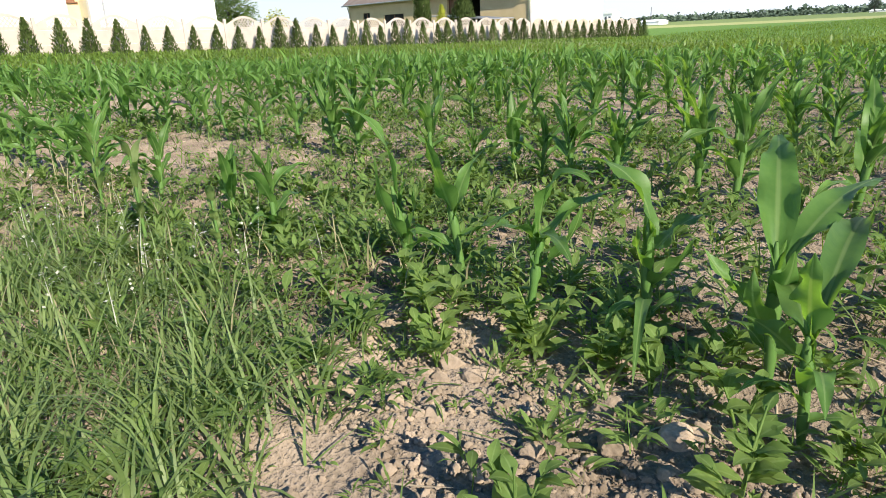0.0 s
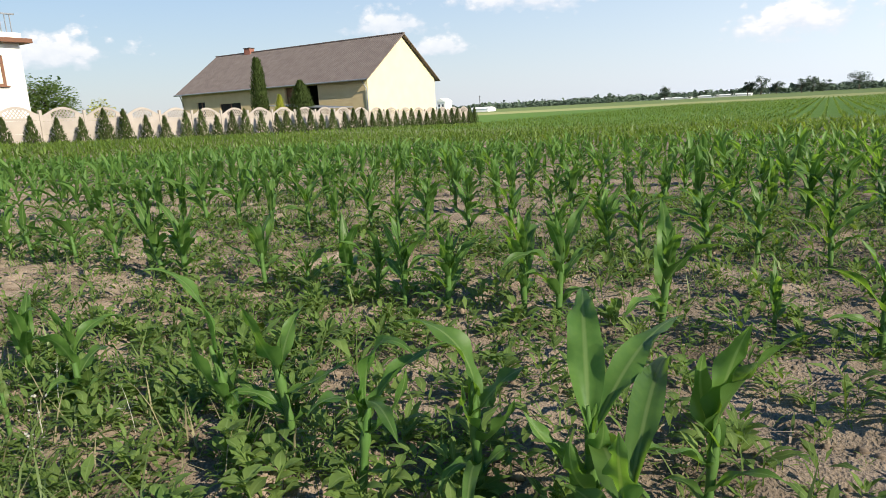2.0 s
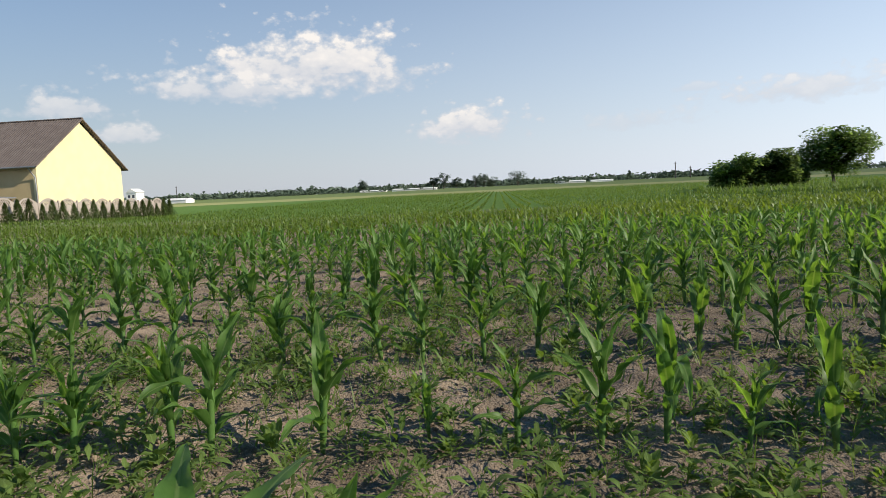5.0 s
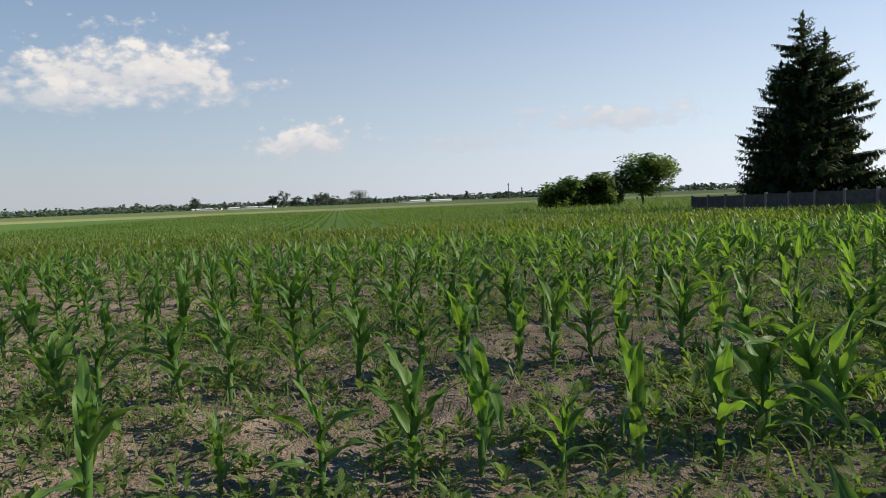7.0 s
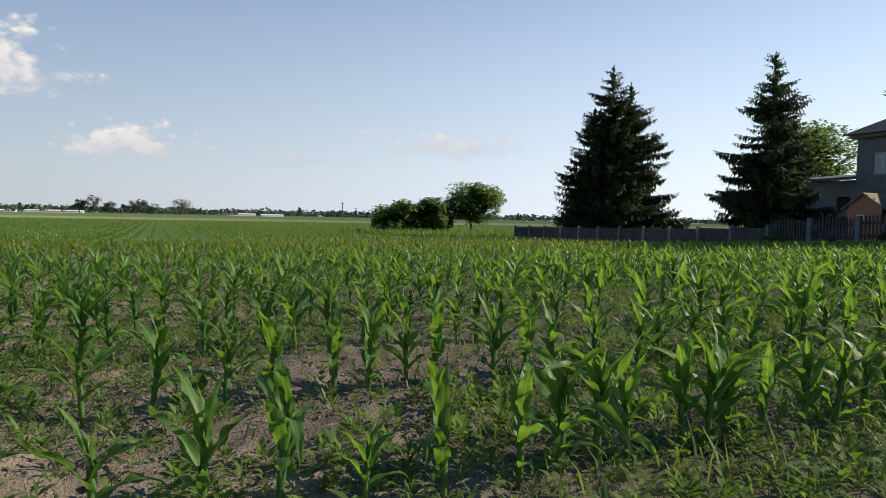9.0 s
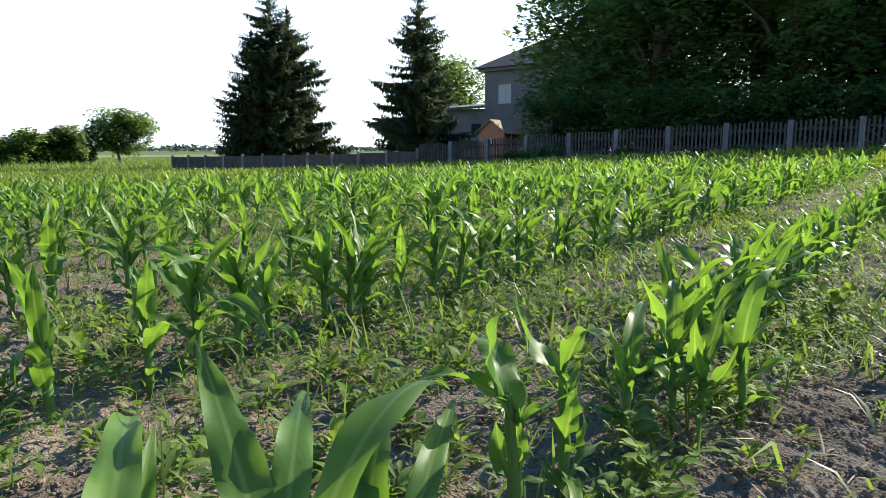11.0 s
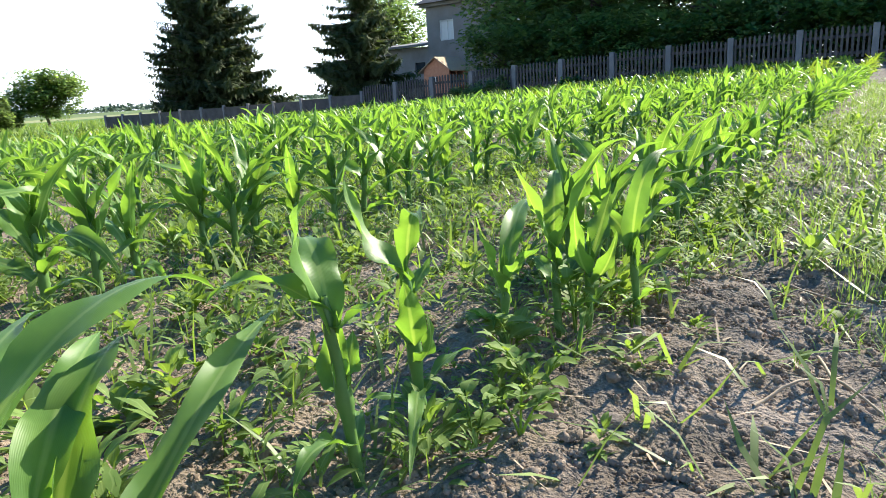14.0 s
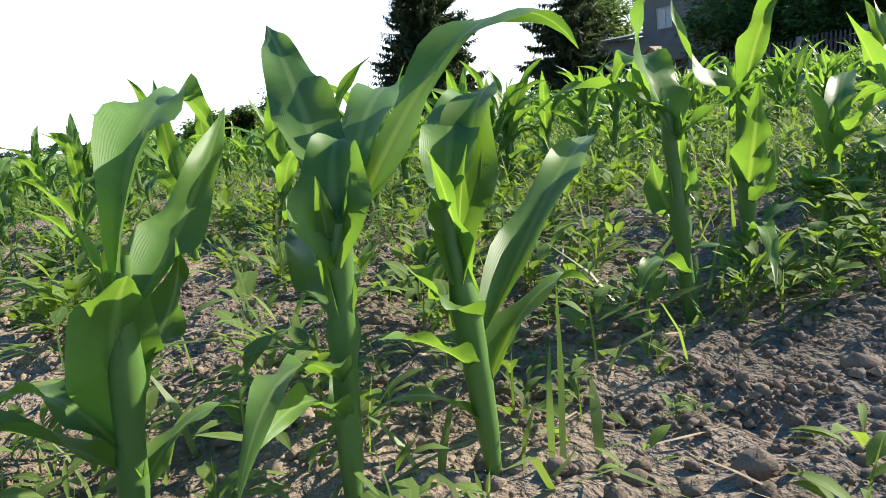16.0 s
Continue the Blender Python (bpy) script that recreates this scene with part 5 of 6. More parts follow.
shrub("clipped_conifer", "rounded green conifer bush", (-34.6, 41.2, -0.5), 4.0, 1.5, 3600, 0.22, M_THUJA, 0.6, 602)
shrub("golden_conifer", "small yellow-green conifer bush", (-34.6, 38.8, -0.5), 2.9, 0.75, 1500, 0.2, M_GOLD, 0.7, 603)

# ---- the white house ----
HX, HY, HG = -34.0, 20.2, 0.1
house = tagged(new("white_house"), "white plastered two-storey house with brown windows", "house")


def wall_x(face, y0, y1, z0, z1, holes, thick=0.3):
    """A wall along y whose outer face looks to +x."""
    bm = wall_with_holes(y0, y1, z0, z1, 0, thick, holes)
    for v in bm.verts:
        v.co = Vector((face - v.co.y, v.co.x, v.co.z))
    bmesh.ops.recalc_face_normals(bm, faces=bm.faces[:])
    return bm


wins = [(17.2, 19.3, 2.95, 4.4), (14.65, 16.75, 2.95, 4.4)]
part("wall", wall_x(HX, 13.7, HY, HG, 5.0, wins), M_WHITE, house)
part("wall", box(-44, HX - 0.3, HY - 0.3, HY, HG, 5.0), M_WHITE, house)
part("wall", box(-35.3, HX - 0.3, 13.7, 14.0, HG, 5.0), M_CREAM, house, "cream side of the front block")
part("wall", box(-44.3, -44, 7.6, HY, HG, 5.0), M_WHITE, house)
wins2 = [(12.85, 13.55, 2.75, 4.4)]
part("wall", wall_x(-35.3, 12.7, 14.3, HG, 5.0, wins2), M_TANWALL, house, "tan recessed wall")
part("wall", wall_x(HX, 9.6, 12.7, HG, 5.0, []), M_CREAM, house, "cream blank front wall")
part("wall", box(-35.5, HX - 0.3, 9.6, 9.9, HG, 5.0), M_CREAM, house)
wins3 = [(8.75, 9.35, 2.6, 4.1)]
part("wall", wall_x(-35.5, 8.2, 9.6, HG, 4.4, wins3), M_TANWALL, house, "tan recessed wall")
part("wall", box(-37.2, -35.8, 8.2, 8.5, HG, 4.4), M_TANWALL, house)
wins4 = [(7.75, 8.15, 2.3, 3.6)]
part("wall", wall_x(-37.2, 7.6, 8.5, HG, 4.0, wins4), M_TANWALL, house)
part("wall", box(-44, -37.5, 7.6, 7.9, HG, 4.0), M_TANWALL, house)
part("porch_roof", box(-38.5, -34.9, 6.9, 9.59, 4.42, 4.62, 0.02), M_BROWN, house, "brown porch roof edge")
for fx, lst in ((HX, wins), (-35.3, wins2), (-35.5, wins3), (-37.2, wins4)):
    for y0, y1, z0, z1 in lst:
        w = part("window", box(fx - 0.2, fx - 0.16, y0, y1, z0, z1), M_GLASS, house, "brown-framed window")
        t = 0.1
        part("blind", box(fx - 0.158, fx - 0.152, y0 + (y1 - y0) * 0.33, y1, z0, z1), M_CURTAIN, w)
        for a, b, c, d in ((y0, y0 + t, z0, z1), (y1 - t, y1, z0, z1), (y0 + t, y1 - t, z1 - t, z1), (y0 + t, y1 - t, z0, z0 + t), (y0 + (y1 - y0) * 0.33 - 0.06, y0 + (y1 - y0) * 0.33 + 0.06, z0 + t, z1 - t)):
            part("frame", box(fx - 0.15, fx - 0.05, a, b, c, d, 0.01), M_BROWN, w)
        part("sill", box(fx - 0.15, fx + 0.12, y0 - 0.08, y1 + 0.08, z0 - 0.07, z0 - 0.002, 0.01), M_BROWN, w)
part("eave", box(-44.8, HX + 0.45, 9.2, HY + 0.45, 5.003, 5.22, 0.03), M_BROWN, house, "brown eaves board")
part("balcony_wall", box(-44.2, HX + 0.1, 9.5, HY + 0.1, 5.222, 5.5), M_WHITE, house)
bal = part("balustrade", box(HX - 0.05, HX + 0.05, 10.5, HY, 6.35, 6.42, 0.01), M_METAL, house)
bpost = bpy.data.meshes.new("baluster")
bm = box(-0.02, 0.02, -0.02, 0.02, 5.5, 6.36)
bm.to_mesh(bpost)
bm.free()
bpost.materials.append(M_METAL)
for k in range(40):
    part("baluster", bpost, parent=bal, m=Matrix.Translation((HX, 10.6 + k * 0.24, 0)))
v, q, u = tube([(HX + 0.06, 14.33, 5.0), (HX + 0.06, 14.33, 0.2)], [0.05, 0.05], 8)
part("downpipe", quick_mesh("downpipe", v, q, M_METAL), parent=house)


# ---- trees ----
def limb_set(r, h, spreadr, start, n):
    sets = [tube([(0, 0, -0.3), (0.04 * h * r.normal(), 0.0, h * 0.35), (0, 0, h * 0.8)], [0.03 * h, 0.022 * h, 0.006 * h], 9)]
    ends = []
    for i in range(n):
        a = i * 2.4 + r.normal(0, 0.3)
        z0 = h * r.uniform(start, 0.6)
        e = np.array([np.cos(a) * spreadr * r.uniform(0.5, 0.95), np.sin(a) * spreadr * r.uniform(0.5, 0.95), z0 + h * r.uniform(0.12, 0.35)])
        b = np.array([0, 0, z0])
        m = (b + e) / 2 + np.array([0, 0, 0.05 * h])
        sets.append(tube([b, m, e], [0.011 * h, 0.007 * h, 0.002 * h], 6))
        ends.append(e)
    return sets, np.array(ends)


def broad_tree(name, label, seed, pos, h, rad, n, leaf, low=0.2, mat=None, clumps=34):
    """A broad-leaved tree: trunk, limbs and a crown of leaves in uneven clumps with gaps."""
    r = np.random.RandomState(seed)
    ob = new(name)
    sets, ends = limb_set(r, h, rad, low + 0.05, 11)
    part("trunk", quick_mesh("trunk", *gather(*sets)[:2], M_BARK), parent=ob)
    c = []
    while len(c) < clumps:
        p = r.uniform(-1, 1, 3)
        if 0.25 < np.linalg.norm(p) < 1:
            c.append(p)
    c = np.array(c) * np.array([rad, rad, h * (1 - low) / 2]) * 0.85 + np.array([0, 0, h * (1 + low) / 2])
    c = np.concatenate([c, ends])
    cr = rad * r.uniform(0.25, 0.48, len(c))
    k = r.randint(0, len(c), n)
    d = r.normal(size=(n, 3))
    d /= np.linalg.norm(d, axis=1)[:, None]
    P = c[k] + d * (cr[k] * r.uniform(0.35, 1.08, n) ** 0.6)[:, None] * np.array([1, 1, 0.75])
    L = leaf * r.uniform(0.6, 1.4, n)
    v, q, u = ribbons(P, r.uniform(0, 6.28, n), L, L * 0.7, r.uniform(0.6, 1.8, n), r.uniform(1.2, 2.8, n), 2, "oval", 0.2)
    part("crown", quick_mesh("crown", v, q, mat or M_TREE, u), parent=ob)
    ob.matrix_basis = Matrix.Translation(pos)
    return tagged(ob, label, "tree")


def spruce(label, seed, pos, h, rad, levels=24, low=0.06, lop=0.0):
    """A spruce: a straight trunk with open tiers of boughs that sag and lift at the tip, hung with needled twigs. lop: how far one side outgrows the other."""
    r = np.random.RandomState(seed)
    ob = new("spruce")
    P, A, L, W, B = [], [], [], [], []
    boughs = []
    for i in range(levels):
        f = i / (levels - 1)
        z = h * (low + (0.96 - low) * f ** 0.92) + r.normal(0, 0.008 * h)
        reach = rad * ((1 - f) ** 0.68 * r.uniform(0.72, 1.1) + 0.03)
        for k in range(int(14 - 5 * f)):
            a = r.uniform(0, 6.28)
            rr = reach * r.uniform(0.4, 1.2) * (1 + lop * np.cos(a))
            z1 = z + r.normal(0, 0.013 * h)
            m = max(4, int(rr / 0.16))
            t = np.linspace(0.08, 1, m)
            sag = r.uniform(0.22, 0.5) * (1 - 0.9 * f)
            cz = z1 - rr * (sag * t - 0.75 * sag * t ** 3) + r.normal(0, 0.05) + 0.3 * rr * t * f
            a2 = a + r.normal(0, 0.12) * t ** 2
            cx, cy = np.cos(a2) * rr * t, np.sin(a2) * rr * t
            if rr > 0.8:
                g = np.linspace(0, m - 1, 5).astype(int)
                boughs.append(tube(np.stack([cx, cy, cz], -1)[g], np.linspace(0.035, 0.008, 5), 4))
            span = np.clip(0.12 + 0.42 * rr * (1 - t) ** 0.7 * (0.35 + t), 0.14, 0.95)
            for sgn, hang in ((-1, 0), (1, 0), (-1, 1), (1, 1), (0, 1), (0, 1)):
                P.append(np.stack([cx, cy, cz], -1) + r.normal(0, 0.03, (m, 3)))
                A.append(a2 + sgn * r.uniform(0.55, 1.15, m))
                ln = span * r.uniform(0.55, 1.15, m) * (0.75 if hang else 1.0)
                L.append(ln)
                W.append(np.clip(ln * r.uniform(0.34, 0.6, m), 0.1, 0.34))
                B.append((2.35 if hang else 1.55) + r.uniform(-0.3, 0.5, m))
    n = int(90 * h)
    t = r.rand(n) ** 0.8
    a = r.uniform(0, 6.28, n)
    q = rad * 0.3 * (1 - t) * r.rand(n)
    P.append(np.stack([np.cos(a) * q, np.sin(a) * q, h * (low + (1.0 - low) * t)], -1))
    A.append(a)
    L.append(r.uniform(0.2, 0.5, n) * (1.15 - t))
    W.append(r.uniform(0.06, 0.16, n))
    B.append(r.uniform(0.6, 2.2, n))
    P, A, L, W, B = np.concatenate(P), np.concatenate(A), np.concatenate(L), np.concatenate(W), np.concatenate(B)
    v, q, u = ribbons(P, A, L, W, B, B + r.uniform(0.0, 0.5, len(P)), 2, "spray", 0.25)
    part("crown", quick_mesh("crown", v, q, M_SPRUCE, u), parent=ob)
    stem = tube([(0, 0, -0.3), (0.05, 0, h * 0.5), (0, 0.03, h * 0.99)], [0.016 * h, 0.01 * h, 0.002 * h], 9)
    part("trunk", quick_mesh("trunk", *gather(stem, *boughs)[:2], M_BARK), parent=ob)
    ob.matrix_basis = Matrix.Translation(pos)
    return tagged(ob, label, "spruce")


spruce("tall dark spruce with ragged boughs behind the wall", 701, (31.9, 40.9, -0.6), 12.6, 4.2, 32)
spruce("spruce with drooping boughs beside a taller one", 702, (33.1, 40.4, -0.6), 11.4, 4.0, 29, 0.06, 0.12)
spruce("dark spruce grown into a taller one", 705, (31.0, 41.8, -0.6), 9.6, 3.4, 26)
spruce("dark open spruce beside the grey house", 703, (36.8, 31.2, -0.4), 11.8, 4.3, 28)
spruce("dark spruce near the road behind the fence", 704, (33.5, -1.0, 0.2), 13.5, 3.0, 28, 0.16)

for k, (x, y, h, rad, low) in enumerate([(37.5, 18.6, 12.5, 4.7, 0.16), (34.0, 13.5, 12.0, 5.0, 0.14), (34.0, 7.5, 13.0, 5.2, 0.1), (32.5, 3.0, 11.0, 4.0, 0.1), (40.5, 10.0, 15.0, 5.5, 0.1), (42.0, 17.0, 14.0, 5.0, 0.12), (41.0, 3.0, 14.0, 5.0, 0.1), (53.0, 41.5, 9.8, 4.4, 0.2)]):
    broad_tree("garden_tree", "large leafy dark green garden tree", 720 + k, (x, y, 0.0), h, rad, 10500, 0.4, low * 0.2, clumps=60)
broad_tree("elder_bush", "leafy bush leaning over the fence corner", 740, (28.8, 0.0, 0.2), 4.4, 1.9, 5000, 0.16, 0.1)
broad_tree("elder_bush", "leafy bush leaning over the fence corner", 741, (30.5, 10.5, 0.2), 3.4, 2.2, 4000, 0.16, 0.05)
for k, (x, y, h, rad) in enumerate([(29.5, 5.0, 3.6, 2.0), (30.0, 8.2, 3.0, 2.0), (30.5, 13.4, 3.6, 2.4), (30.8, 17.0, 3.2, 2.0), (29.0, 3.0, 3.0, 1.6), (36.5, 1.5, 4.0, 2.8), (37.0, 6.0, 4.2, 3.0), (37.5, 11.0, 4.2, 3.0), (38.5, 15.5, 4.0, 2.8), (29.3, 6.8, 3.0, 1.8), (29.8, 9.8, 3.0, 1.9), (30.0, 11.9, 3.2, 1.9), (30.6, 15.2, 3.2, 2.0), (29.2, 1.2, 2.6, 1.5)]):
    broad_tree("garden_bush", "dark green bush behind the picket fence", 770 + k, (x, y, 0.0), h, rad, 4200, 0.26, 0.0, clumps=26)
broad_tree("walnut_tree", "small round green tree at the field edge", 742, (31.2, 62.5, -0.8), 4.9, 2.9, 9500, 0.34, 0.2)
for k, (x, y, h, rad) in enumerate([(21.7, 60.0, 2.9, 2.0), (23.6, 61.0, 2.6, 1.9), (25.6, 60.5, 3.4, 1.8), (27.0, 62.0, 2.4, 1.6)]):
    broad_tree("field_shrub", "dark green shrub at the field edge", 750 + k, (x, y, -0.85), h, rad, 6500, 0.34, 0.0)
broad_tree("garden_shrub", "round green garden bush beside the white house", 760, (-36.5, 22.4, 0.0), 3.7, 1.8, 5000, 0.2, 0.05)
broad_tree("garden_shrub", "round green garden bush at the far end of the house", 762, (-41.0, 6.0, 0.0), 3.6, 1.5, 3500, 0.22, 0.05)
broad_tree("garden_shrub", "yellow-green garden bush behind the fence", 761, (-35.0, 24.6, 0.0), 2.2, 1.0, 2500, 0.16, 0.05, M_GOLD)

# ---- the dark picket fence ----
PX = 26.0
pick = tagged(new("picket_fence"), "weathered grey concrete picket fence with square posts", "fence")


def shared(name, bm, mat):
    me = bpy.data.meshes.new(name)
    bm.to_mesh(me)
    bm.free()
    me.materials.append(mat)
    return me


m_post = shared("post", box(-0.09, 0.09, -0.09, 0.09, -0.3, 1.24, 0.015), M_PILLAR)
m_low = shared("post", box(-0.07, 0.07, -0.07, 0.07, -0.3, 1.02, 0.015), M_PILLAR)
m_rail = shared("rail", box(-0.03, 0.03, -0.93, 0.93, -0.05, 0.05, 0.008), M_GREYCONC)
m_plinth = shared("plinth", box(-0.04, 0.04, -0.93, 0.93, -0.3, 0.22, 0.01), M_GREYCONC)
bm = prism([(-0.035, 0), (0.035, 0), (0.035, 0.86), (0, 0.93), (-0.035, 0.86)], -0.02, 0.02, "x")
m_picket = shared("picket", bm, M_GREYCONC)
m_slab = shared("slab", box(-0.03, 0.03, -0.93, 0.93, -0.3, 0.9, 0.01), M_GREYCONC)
for k in range(23):
    y = -0.2 + 2.03 * k
    z = float(ground_z(PX, y))
    big = 1.12 if k == 0 else 1.0
    part("post", m_post if k < 11 else m_low, parent=pick, m=Matrix.Translation((PX, y, z)) @ Matrix.Diagonal((big, big, big, 1)))
    if k == 22:
        break
    yc, zc = y + 1.015, float(ground_z(PX, y + 1.015))
    if k < 11:
        part("plinth", m_plinth, parent=pick, m=Matrix.Translation((PX, yc, zc)))
        for zr in (0.42, 0.92):
            part("rail", m_rail, parent=pick, m=Matrix.Translation((PX + 0.04, yc, zc + zr)))
        for j in range(13):
            arch = 0.08 * math.sin(math.pi * (j + 0.5) / 13)
            part("picket", m_picket, parent=pick, m=Matrix.Translation((PX - 0.02, yc - 0.86 + j * 0.143, zc + 0.24 + arch)))
    else:
        part("slab", m_slab, parent=pick, m=Matrix.Translation((PX, yc, zc)))
for k, (x, y, h, rad) in enumerate([(25.5, 14.6, 0.95, 0.5), (25.5, 15.6, 0.8, 0.45), (25.5, 11.4, 0.7, 0.4), (25.55, 16.5, 0.75, 0.4), (25.5, 7.2, 0.5, 0.35), (25.5, 21.5, 0.6, 0.4)]):
    broad_tree("fence_shrub", "low dark shrub at the foot of the picket fence", 830 + k, (x, y, float(ground_z(x, y)) - 0.05), h, rad, 1600, 0.09, 0.0, clumps=14)
box_ob = tagged(new("meter_box"), "grey utility box at the fence corner", "utility box")
part("cabinet", box(26.3, 26.75, -1.1, -0.6, 0.1, 1.1, 0.02), M_GREYCONC, box_ob)
part("door", box(26.28, 26.297, -1.06, -0.64, 0.2, 1.04, 0.006), M_PILLAR, box_ob)

# ---- the grey house and the play shed ----
gh = tagged(new("grey_house"), "grey rendered two-storey house with a hipped roof", "house")
GX, GY = 44.5, 31.0


def wall_mx(face, y0, y1, z0, z1, holes, thick=0.3):
    bm = wall_with_holes(y0, y1, z0, z1, 0, thick, holes)
    for v in bm.verts:
        v.co = Vector((face + v.co.y, v.co.x, v.co.z))
    bmesh.ops.recalc_face_normals(bm, faces=bm.faces[:])
    return bm


gw = [(28.6, 29.85, 4.0, 5.45), (22.5, 23.8, 4.0, 5.45), (28.6, 29.85, 0.9, 2.3)]
part("wall", wall_mx(GX, 21.0, GY, -0.4, 6.45, gw), M_GREYWALL, gh)
part("wall", box(GX + 0.3, GX + 9, GY - 0.3, GY, -0.4, 6.45), M_GREYWALL, gh)
part("wall", box(GX + 0.3, GX + 9, 21.0, 21.3, -0.4, 6.45), M_GREYWALL, gh)
for y0, y1, z0, z1 in gw:
    w = part("window", box(GX + 0.16, GX + 0.2, y0, y1, z0, z1), M_GLASS, gh, "white-framed window")
    part("curtain", box(GX + 0.152, GX + 0.157, y0, y1, z0, z1), M_PALE, w)
    for a, b, c, d in ((y0, y0 + 0.08, z0, z1), (y1 - 0.08, y1, z0, z1), (y0 + 0.08, y1 - 0.08, z1 - 0.08, z1), (y0 + 0.08, y1 - 0.08, z0, z0 + 0.08), ((y0 + y1) / 2 - 0.05, (y0 + y1) / 2 + 0.05, z0 + 0.08, z1 - 0.08)):
        part("frame", box(GX + 0.06, GX + 0.15, a, b, c, d, 0.01), M_PALE, w)
part("cornice", box(GX - 0.35, GX + 9.3, 20.6, GY + 0.35, 6.453, 6.7, 0.03), M_GREYWALL, gh)
bm = bmesh.new()
x0, x1, y0, y1, zt = GX - 0.7, GX + 9.7, 20.2, GY + 0.7, 9.4
vs = [bm.verts.new(p) for p in ((x0, y0, 6.703), (x1, y0, 6.703), (x1, y1, 6.703), (x0, y1, 6.703), ((x0 + x1) / 2, y0 + 4, zt), ((x0 + x1) / 2, y1 - 4, zt))]
for f in ((0, 1, 4), (1, 2, 5, 4), (2, 3, 5), (3, 0, 4, 5), (3, 2, 1, 0)):
    bm.faces.new([vs[i] for i in f])
bmesh.ops.recalc_face_normals(bm, faces=bm.faces[:])
part("roof", bm, M_ROOF, gh)
wing = part("wing", wall_mx(GX + 0.5, GY + 0.003, GY + 9, -0.4, 3.75, [(GY + 0.7, GY + 1.7, 1.9, 2.6)]), M_GREYWALL, gh, "low grey side wing")
part("wing_roof", prism([(GX - 0.1, 3.753), (GX + 7, 4.5), (GX + 7, 4.66), (GX - 0.1, 3.92)], GY + 0.003, GY + 9.4), M_PILLAR, wing)
part("wing_window", box(GX + 0.66, GX + 0.7, GY + 0.7, GY + 1.7, 1.9, 2.6), M_GLASS, wing)
part("canopy", box(GX - 0.9, GX + 0.497, GY + 1.2, GY + 5.0, 1.05, 1.15, 0.02), M_PILLAR, wing, "pale canopy over the side door")

shed = tagged(new("play_shed"), "small red-brown wooden garden shed with a pale roof", "shed")
SX, SX1, SY0, SY1, SG = 35.6, 38.0, 23.4, 25.25, -0.3
SM = (SY0 + SY1) / 2
part("front_gable", prism([(SY0, SG), (SY1, SG), (SY1, 1.65), (SM, 2.3), (SY0, 1.65)], SX, SX + 0.06, "x"), M_SHED, shed)
part("back_gable", prism([(SY0, SG), (SY1, SG), (SY1, 1.65), (SM, 2.3), (SY0, 1.65)], SX1 - 0.06, SX1, "x"), M_SHED, shed)
sw = part("window", box(SX - 0.012, SX - 0.004, SM - 0.02, SM + 0.42, 0.75, 1.2), M_PALE, shed, "small white shed window")
for a, b, c, d in ((SM - 0.07, SM - 0.02, 0.7, 1.25), (SM + 0.42, SM + 0.47, 0.7, 1.25), (SM - 0.02, SM + 0.42, 0.7, 0.75), (SM - 0.02, SM + 0.42, 1.2, 1.25)):
    part("frame", box(SX - 0.03, SX - 0.003, a, b, c, d), M_SHED, sw)
part("side_wall", box(SX + 0.06, SX1 - 0.06, SY1 - 0.06, SY1, SG, 1.65), M_SHED, shed)
part("porch_rail", box(SX + 0.06, SX1 - 0.06, SY0, SY0 + 0.06, SG, 0.7), M_SHED, shed)
for xx in (SX + 0.75, SX + 1.55):
    part("post", box(xx, xx + 0.1, SY0, SY0 + 0.06, 0.7, 1.65), M_SHED, shed)
for s in (-1, 1):
    part("roof", prism([(SM, 2.37), (SM + s * 1.2, 1.52), (SM + s * 1.2, 1.46), (SM, 2.305)], SX - 0.2, SX1 + 0.2, "x"), M_STRAW, shed)

# ---- the distance ----
r = np.random.RandomState(77)


def far_trees(n, x0, x1, y0, y1, lo, hi, seed):
    """A belt of far trees, each a heap of coarse leafy clumps."""
    r = np.random.RandomState(seed)
    P, S = [], []
    for _ in range(n):
        x, y, h = r.uniform(x0, x1), r.uniform(y0, y1), r.uniform(lo, hi)
        m = 22
        d = r.normal(size=(m, 3)) * np.array([0.55, 0.4, 0.2]) * h
        P.append(np.array([x, y, 0]) + d + np.array([0, 0, h * 0.38]) + np.array([0, 0, 1]) * float(ground_z(x, y)))
        S.append(np.full(m, h * 0.5))
    P, S = np.concatenate(P), np.concatenate(S)
    P[:, 2] = np.maximum(P[:, 2], ground_z(P[:, 0], P[:, 1]) + 0.2)
    n = len(P)
    return ribbons(P, r.uniform(0, 6.28, n), S * r.uniform(0.6, 1.5, n), S * r.uniform(0.7, 1.2, n), r.uniform(0, 1.5, n), r.uniform(0.5, 2.5, n), 2, "oval", 0.2)


v, q, u = gather(far_trees(1100, -720, 320, 640, 720, 3, 5.5, 1), far_trees(420, -800, 400, 760, 900, 6, 9, 2), far_trees(420, 200, 900, 520, 760, 3.5, 7, 3), far_trees(60, -260, 60, 480, 520, 2, 4, 4),
                 far_trees(80, 500, 900, -260, 420, 8, 16, 5), far_trees(70, 380, 640, -120, -20, 5, 11, 7))
tagged(new("far_wood", quick_mesh("far_wood", v, q, M_HAZED_WOOD, u)), "distant belt of trees along the horizon", "woodland", kind="stuff")
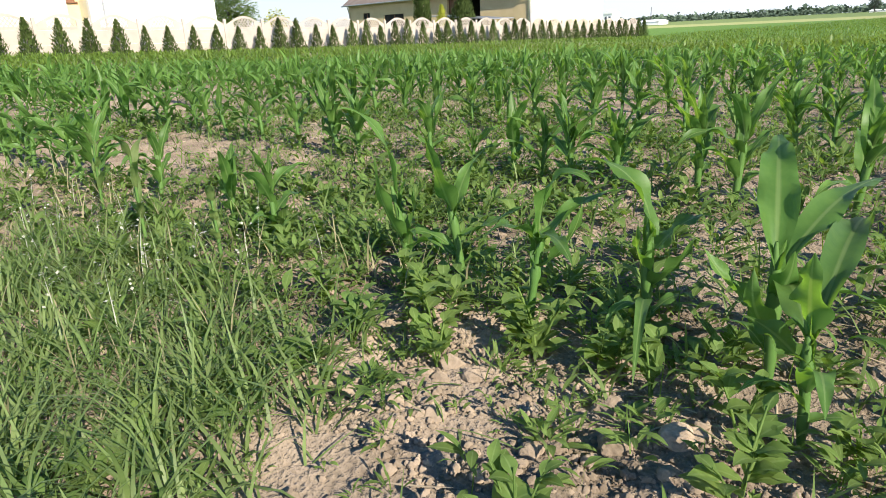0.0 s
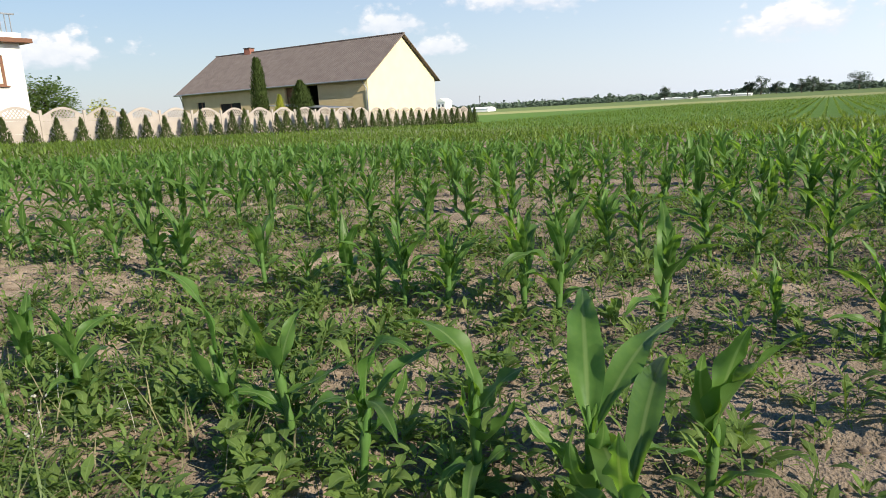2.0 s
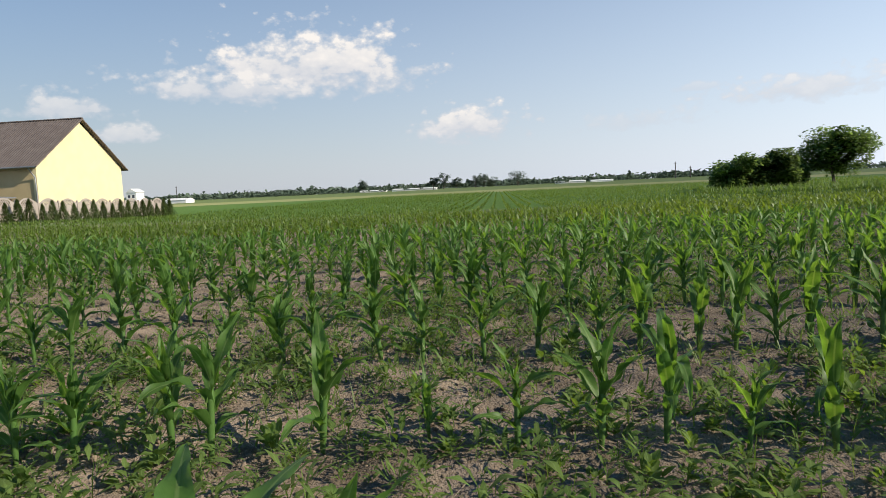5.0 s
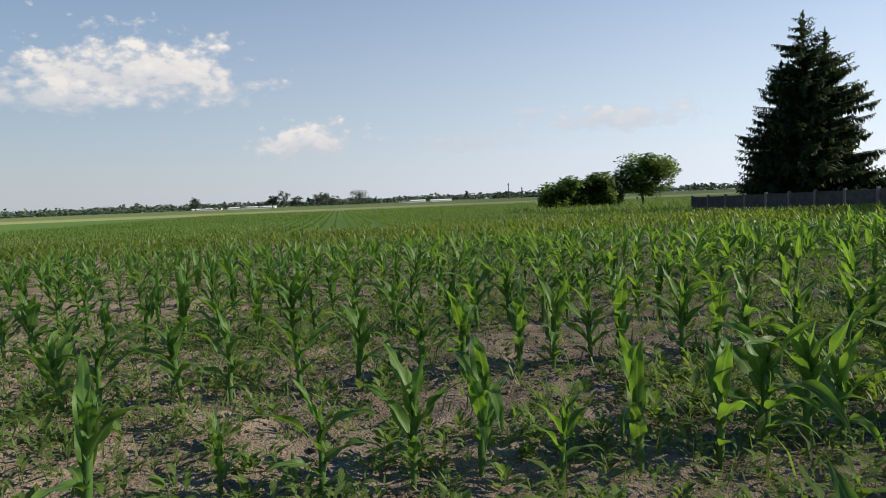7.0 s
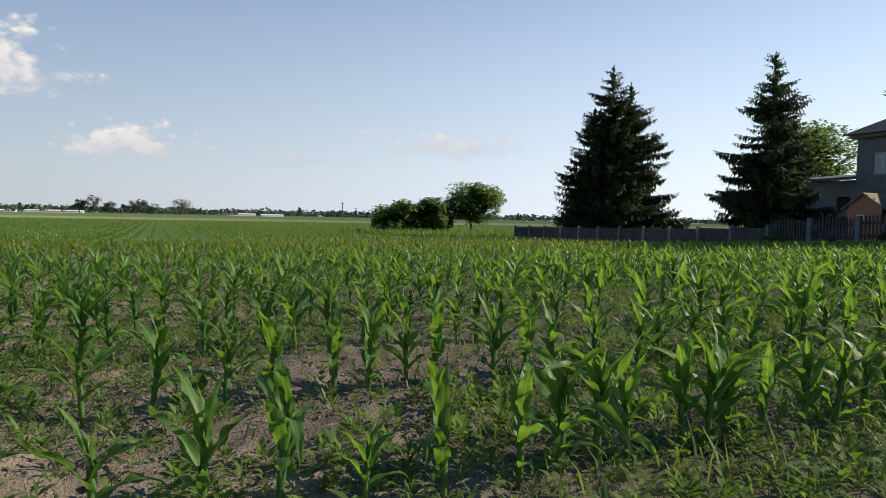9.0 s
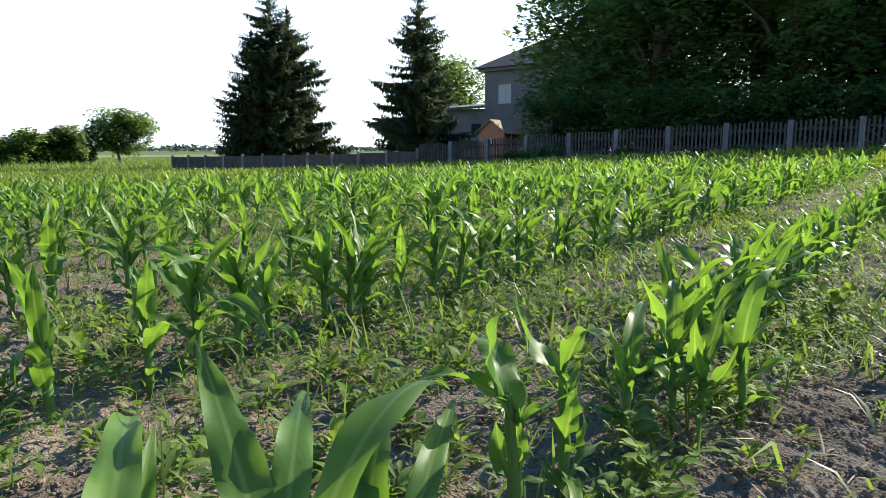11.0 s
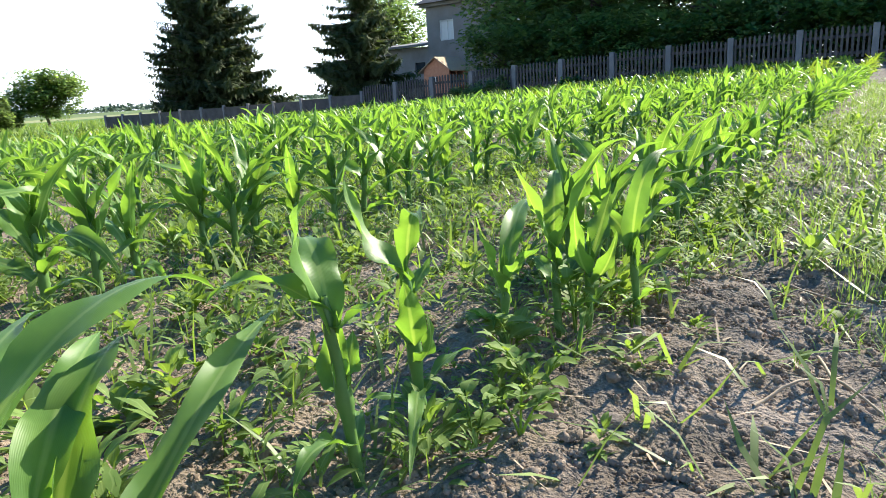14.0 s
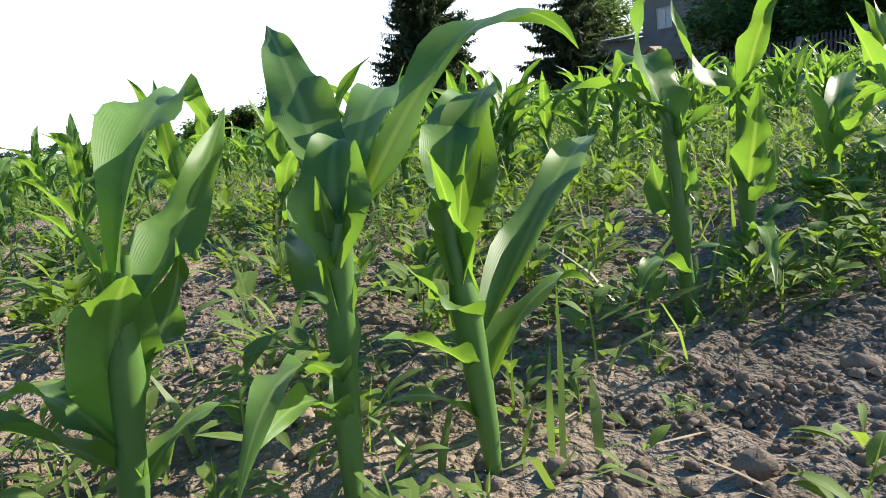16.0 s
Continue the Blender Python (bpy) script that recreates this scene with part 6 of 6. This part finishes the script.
for k, (x, y, h, rad) in enumerate([(-99, 488, 10, 4.0), (-44, 470, 10, 3.2), (-37, 470, 12, 5.0), (-28, 473, 8, 4.0), (-14, 470, 9, 4.5), (-8, 474, 10, 4.0), (16, 480, 11, 7.0), (-3, 480, 7, 4)]):
    broad_tree("field_tree", "far lone tree beyond the fields", 800 + k, (x, y, float(ground_z(x, y))), h, rad, 1500, 0.9, 0.05, M_HAZED_WOOD, 14)
for k, (x, y, w, h) in enumerate([(-62, 500, 34, 1.9), (-95, 505, 20, 1.7), (56, 500, 22, 2.0), (80, 505, 16, 1.7), (-150, 300, 10, 2.4)]):
    ob = tagged(new("greenhouse"), "far long pale greenhouse on the plain", "greenhouse")
    z = float(ground_z(x, y))
    part("wall", box(x - w / 2, x + w / 2, y, y + 9, z - 0.5, z + h * 0.62), M_PALE, ob)
    part("roof", prism([(y - 0.3, z + h * 0.62 + 0.004), (y + 9.3, z + h * 0.62 + 0.004), (y + 4.5, z + h)], x - w / 2 - 0.3, x + w / 2 + 0.3, "x"), M_PALE, ob)
fh = tagged(new("far_house"), "far white house with a shallow grey roof", "house")
part("wall", box(-174, -169, 300, 307, -0.8, 5.4), M_PALE, fh)
part("roof", prism([(-174.4, 5.404), (-168.6, 5.404), (-171.5, 7.2)], 299.6, 307.4), M_PALE, fh)
for x0 in (-173.2, -171.1):
    part("window", box(x0, x0 + 1.2, 299.97, 299.997, 2.8, 4.2), M_GLASS, fh)
for k, (x, y, h) in enumerate([(127.7, 483, 11.5), (138, 483, 8), (-300, 600, 14)]):
    mast = tagged(new("far_mast"), "thin far mast on the horizon", "mast")
    v, q, u = tube([(x, y, -1.5), (x, y, h)], [0.45, 0.25], 6)
    part("pole", quick_mesh("pole", v, q, M_GREYCONC), parent=mast)
    part("crossarm", box(x - 0.9, x + 0.9, y - 0.1, y + 0.1, h - 1.2, h - 0.9), M_GREYCONC, mast)

# along the road: lamps, poles, a far house with hedge and fence
for x, y, h in ((41.5, -8.4 - 5.5, 7.0), (101, -15.0, 7.0), (75, -15, 6.5)):
    lamp = tagged(new("street_lamp"), "slim grey street lamp beside the road", "street lamp")
    v, q, u = tube([(x, y, 0.1), (x, y, h * 0.6), (x, y, h)], [0.09, 0.07, 0.05], 8)
    part("pole", quick_mesh("pole", v, q, M_METAL), parent=lamp)
    v, q, u = tube([(x, y, h), (x, y + 0.7, h + 0.15), (x, y + 1.4, h + 0.18)], [0.045, 0.04, 0.04], 6)
    arm = part("arm", quick_mesh("arm", v, q, M_METAL), parent=lamp)
    part("head", box(x - 0.12, x + 0.12, y + 1.3, y + 1.95, h + 0.12, h + 0.24, 0.03), M_METAL, arm)
for k, (x, y, w, h) in enumerate([(126, -26, 9, 3.2), (185, -24, 10, 4.0)]):
    fh = tagged(new("far_house"), "far pale house with a dark pitched roof", "house")
    part("wall", box(x, x + 9, y - w / 2, y + w / 2, 0, h), M_PALE, fh)
    part("roof", prism([(y - w / 2 - 0.5, h + 0.004), (y + w / 2 + 0.5, h + 0.004), (y, h + 3)], x - 0.4, x + 9.4, "x"), M_ROOF, fh)
    for dy in (-2.2, 1.0):
        part("window", box(x - 0.02, x - 0.003, y + dy, y + dy + 1.2, 1.0, 2.2), M_GLASS, fh)
spruce("far garden spruce beside the road", 780, (98, -22.5, 0.2), 8.5, 2.6, 18)
for k, (x, y, h, rad) in enumerate([(112, -19.5, 3.0, 2.2), (104, -20.5, 2.4, 2.0), (118, -20, 3.4, 2.4), (150, -20, 4, 3), (92, -21, 2.2, 1.8), (160, -17, 5, 3), (210, -14, 6, 4), (240, -20, 6, 4), (70, -22, 3.0, 2.4), (84, -23, 3.5, 2.4)]):
    broad_tree("roadside_shrub", "leafy roadside garden shrub", 860 + k, (x, y, 0.2), h, rad, 1800, 0.4, 0.02)
gf = tagged(new("garden_fence"), "dark garden fence across the road", "fence")
m_gp = shared("panel", box(-1.2, 1.2, -0.03, 0.03, 0.1, 1.2), M_GREYCONC)
m_gpost = shared("post", box(-0.1, 0.1, -0.1, 0.1, 0.0, 1.5, 0.01), M_GREYCONC)
for k in range(24):
    part("panel", m_gp, parent=gf, m=Matrix.Translation((60 + 2.7 * k, -16.6, 0.2)))
    part("post", m_gpost, parent=gf, m=Matrix.Translation((58.65 + 2.7 * k, -16.6, 0.2)))
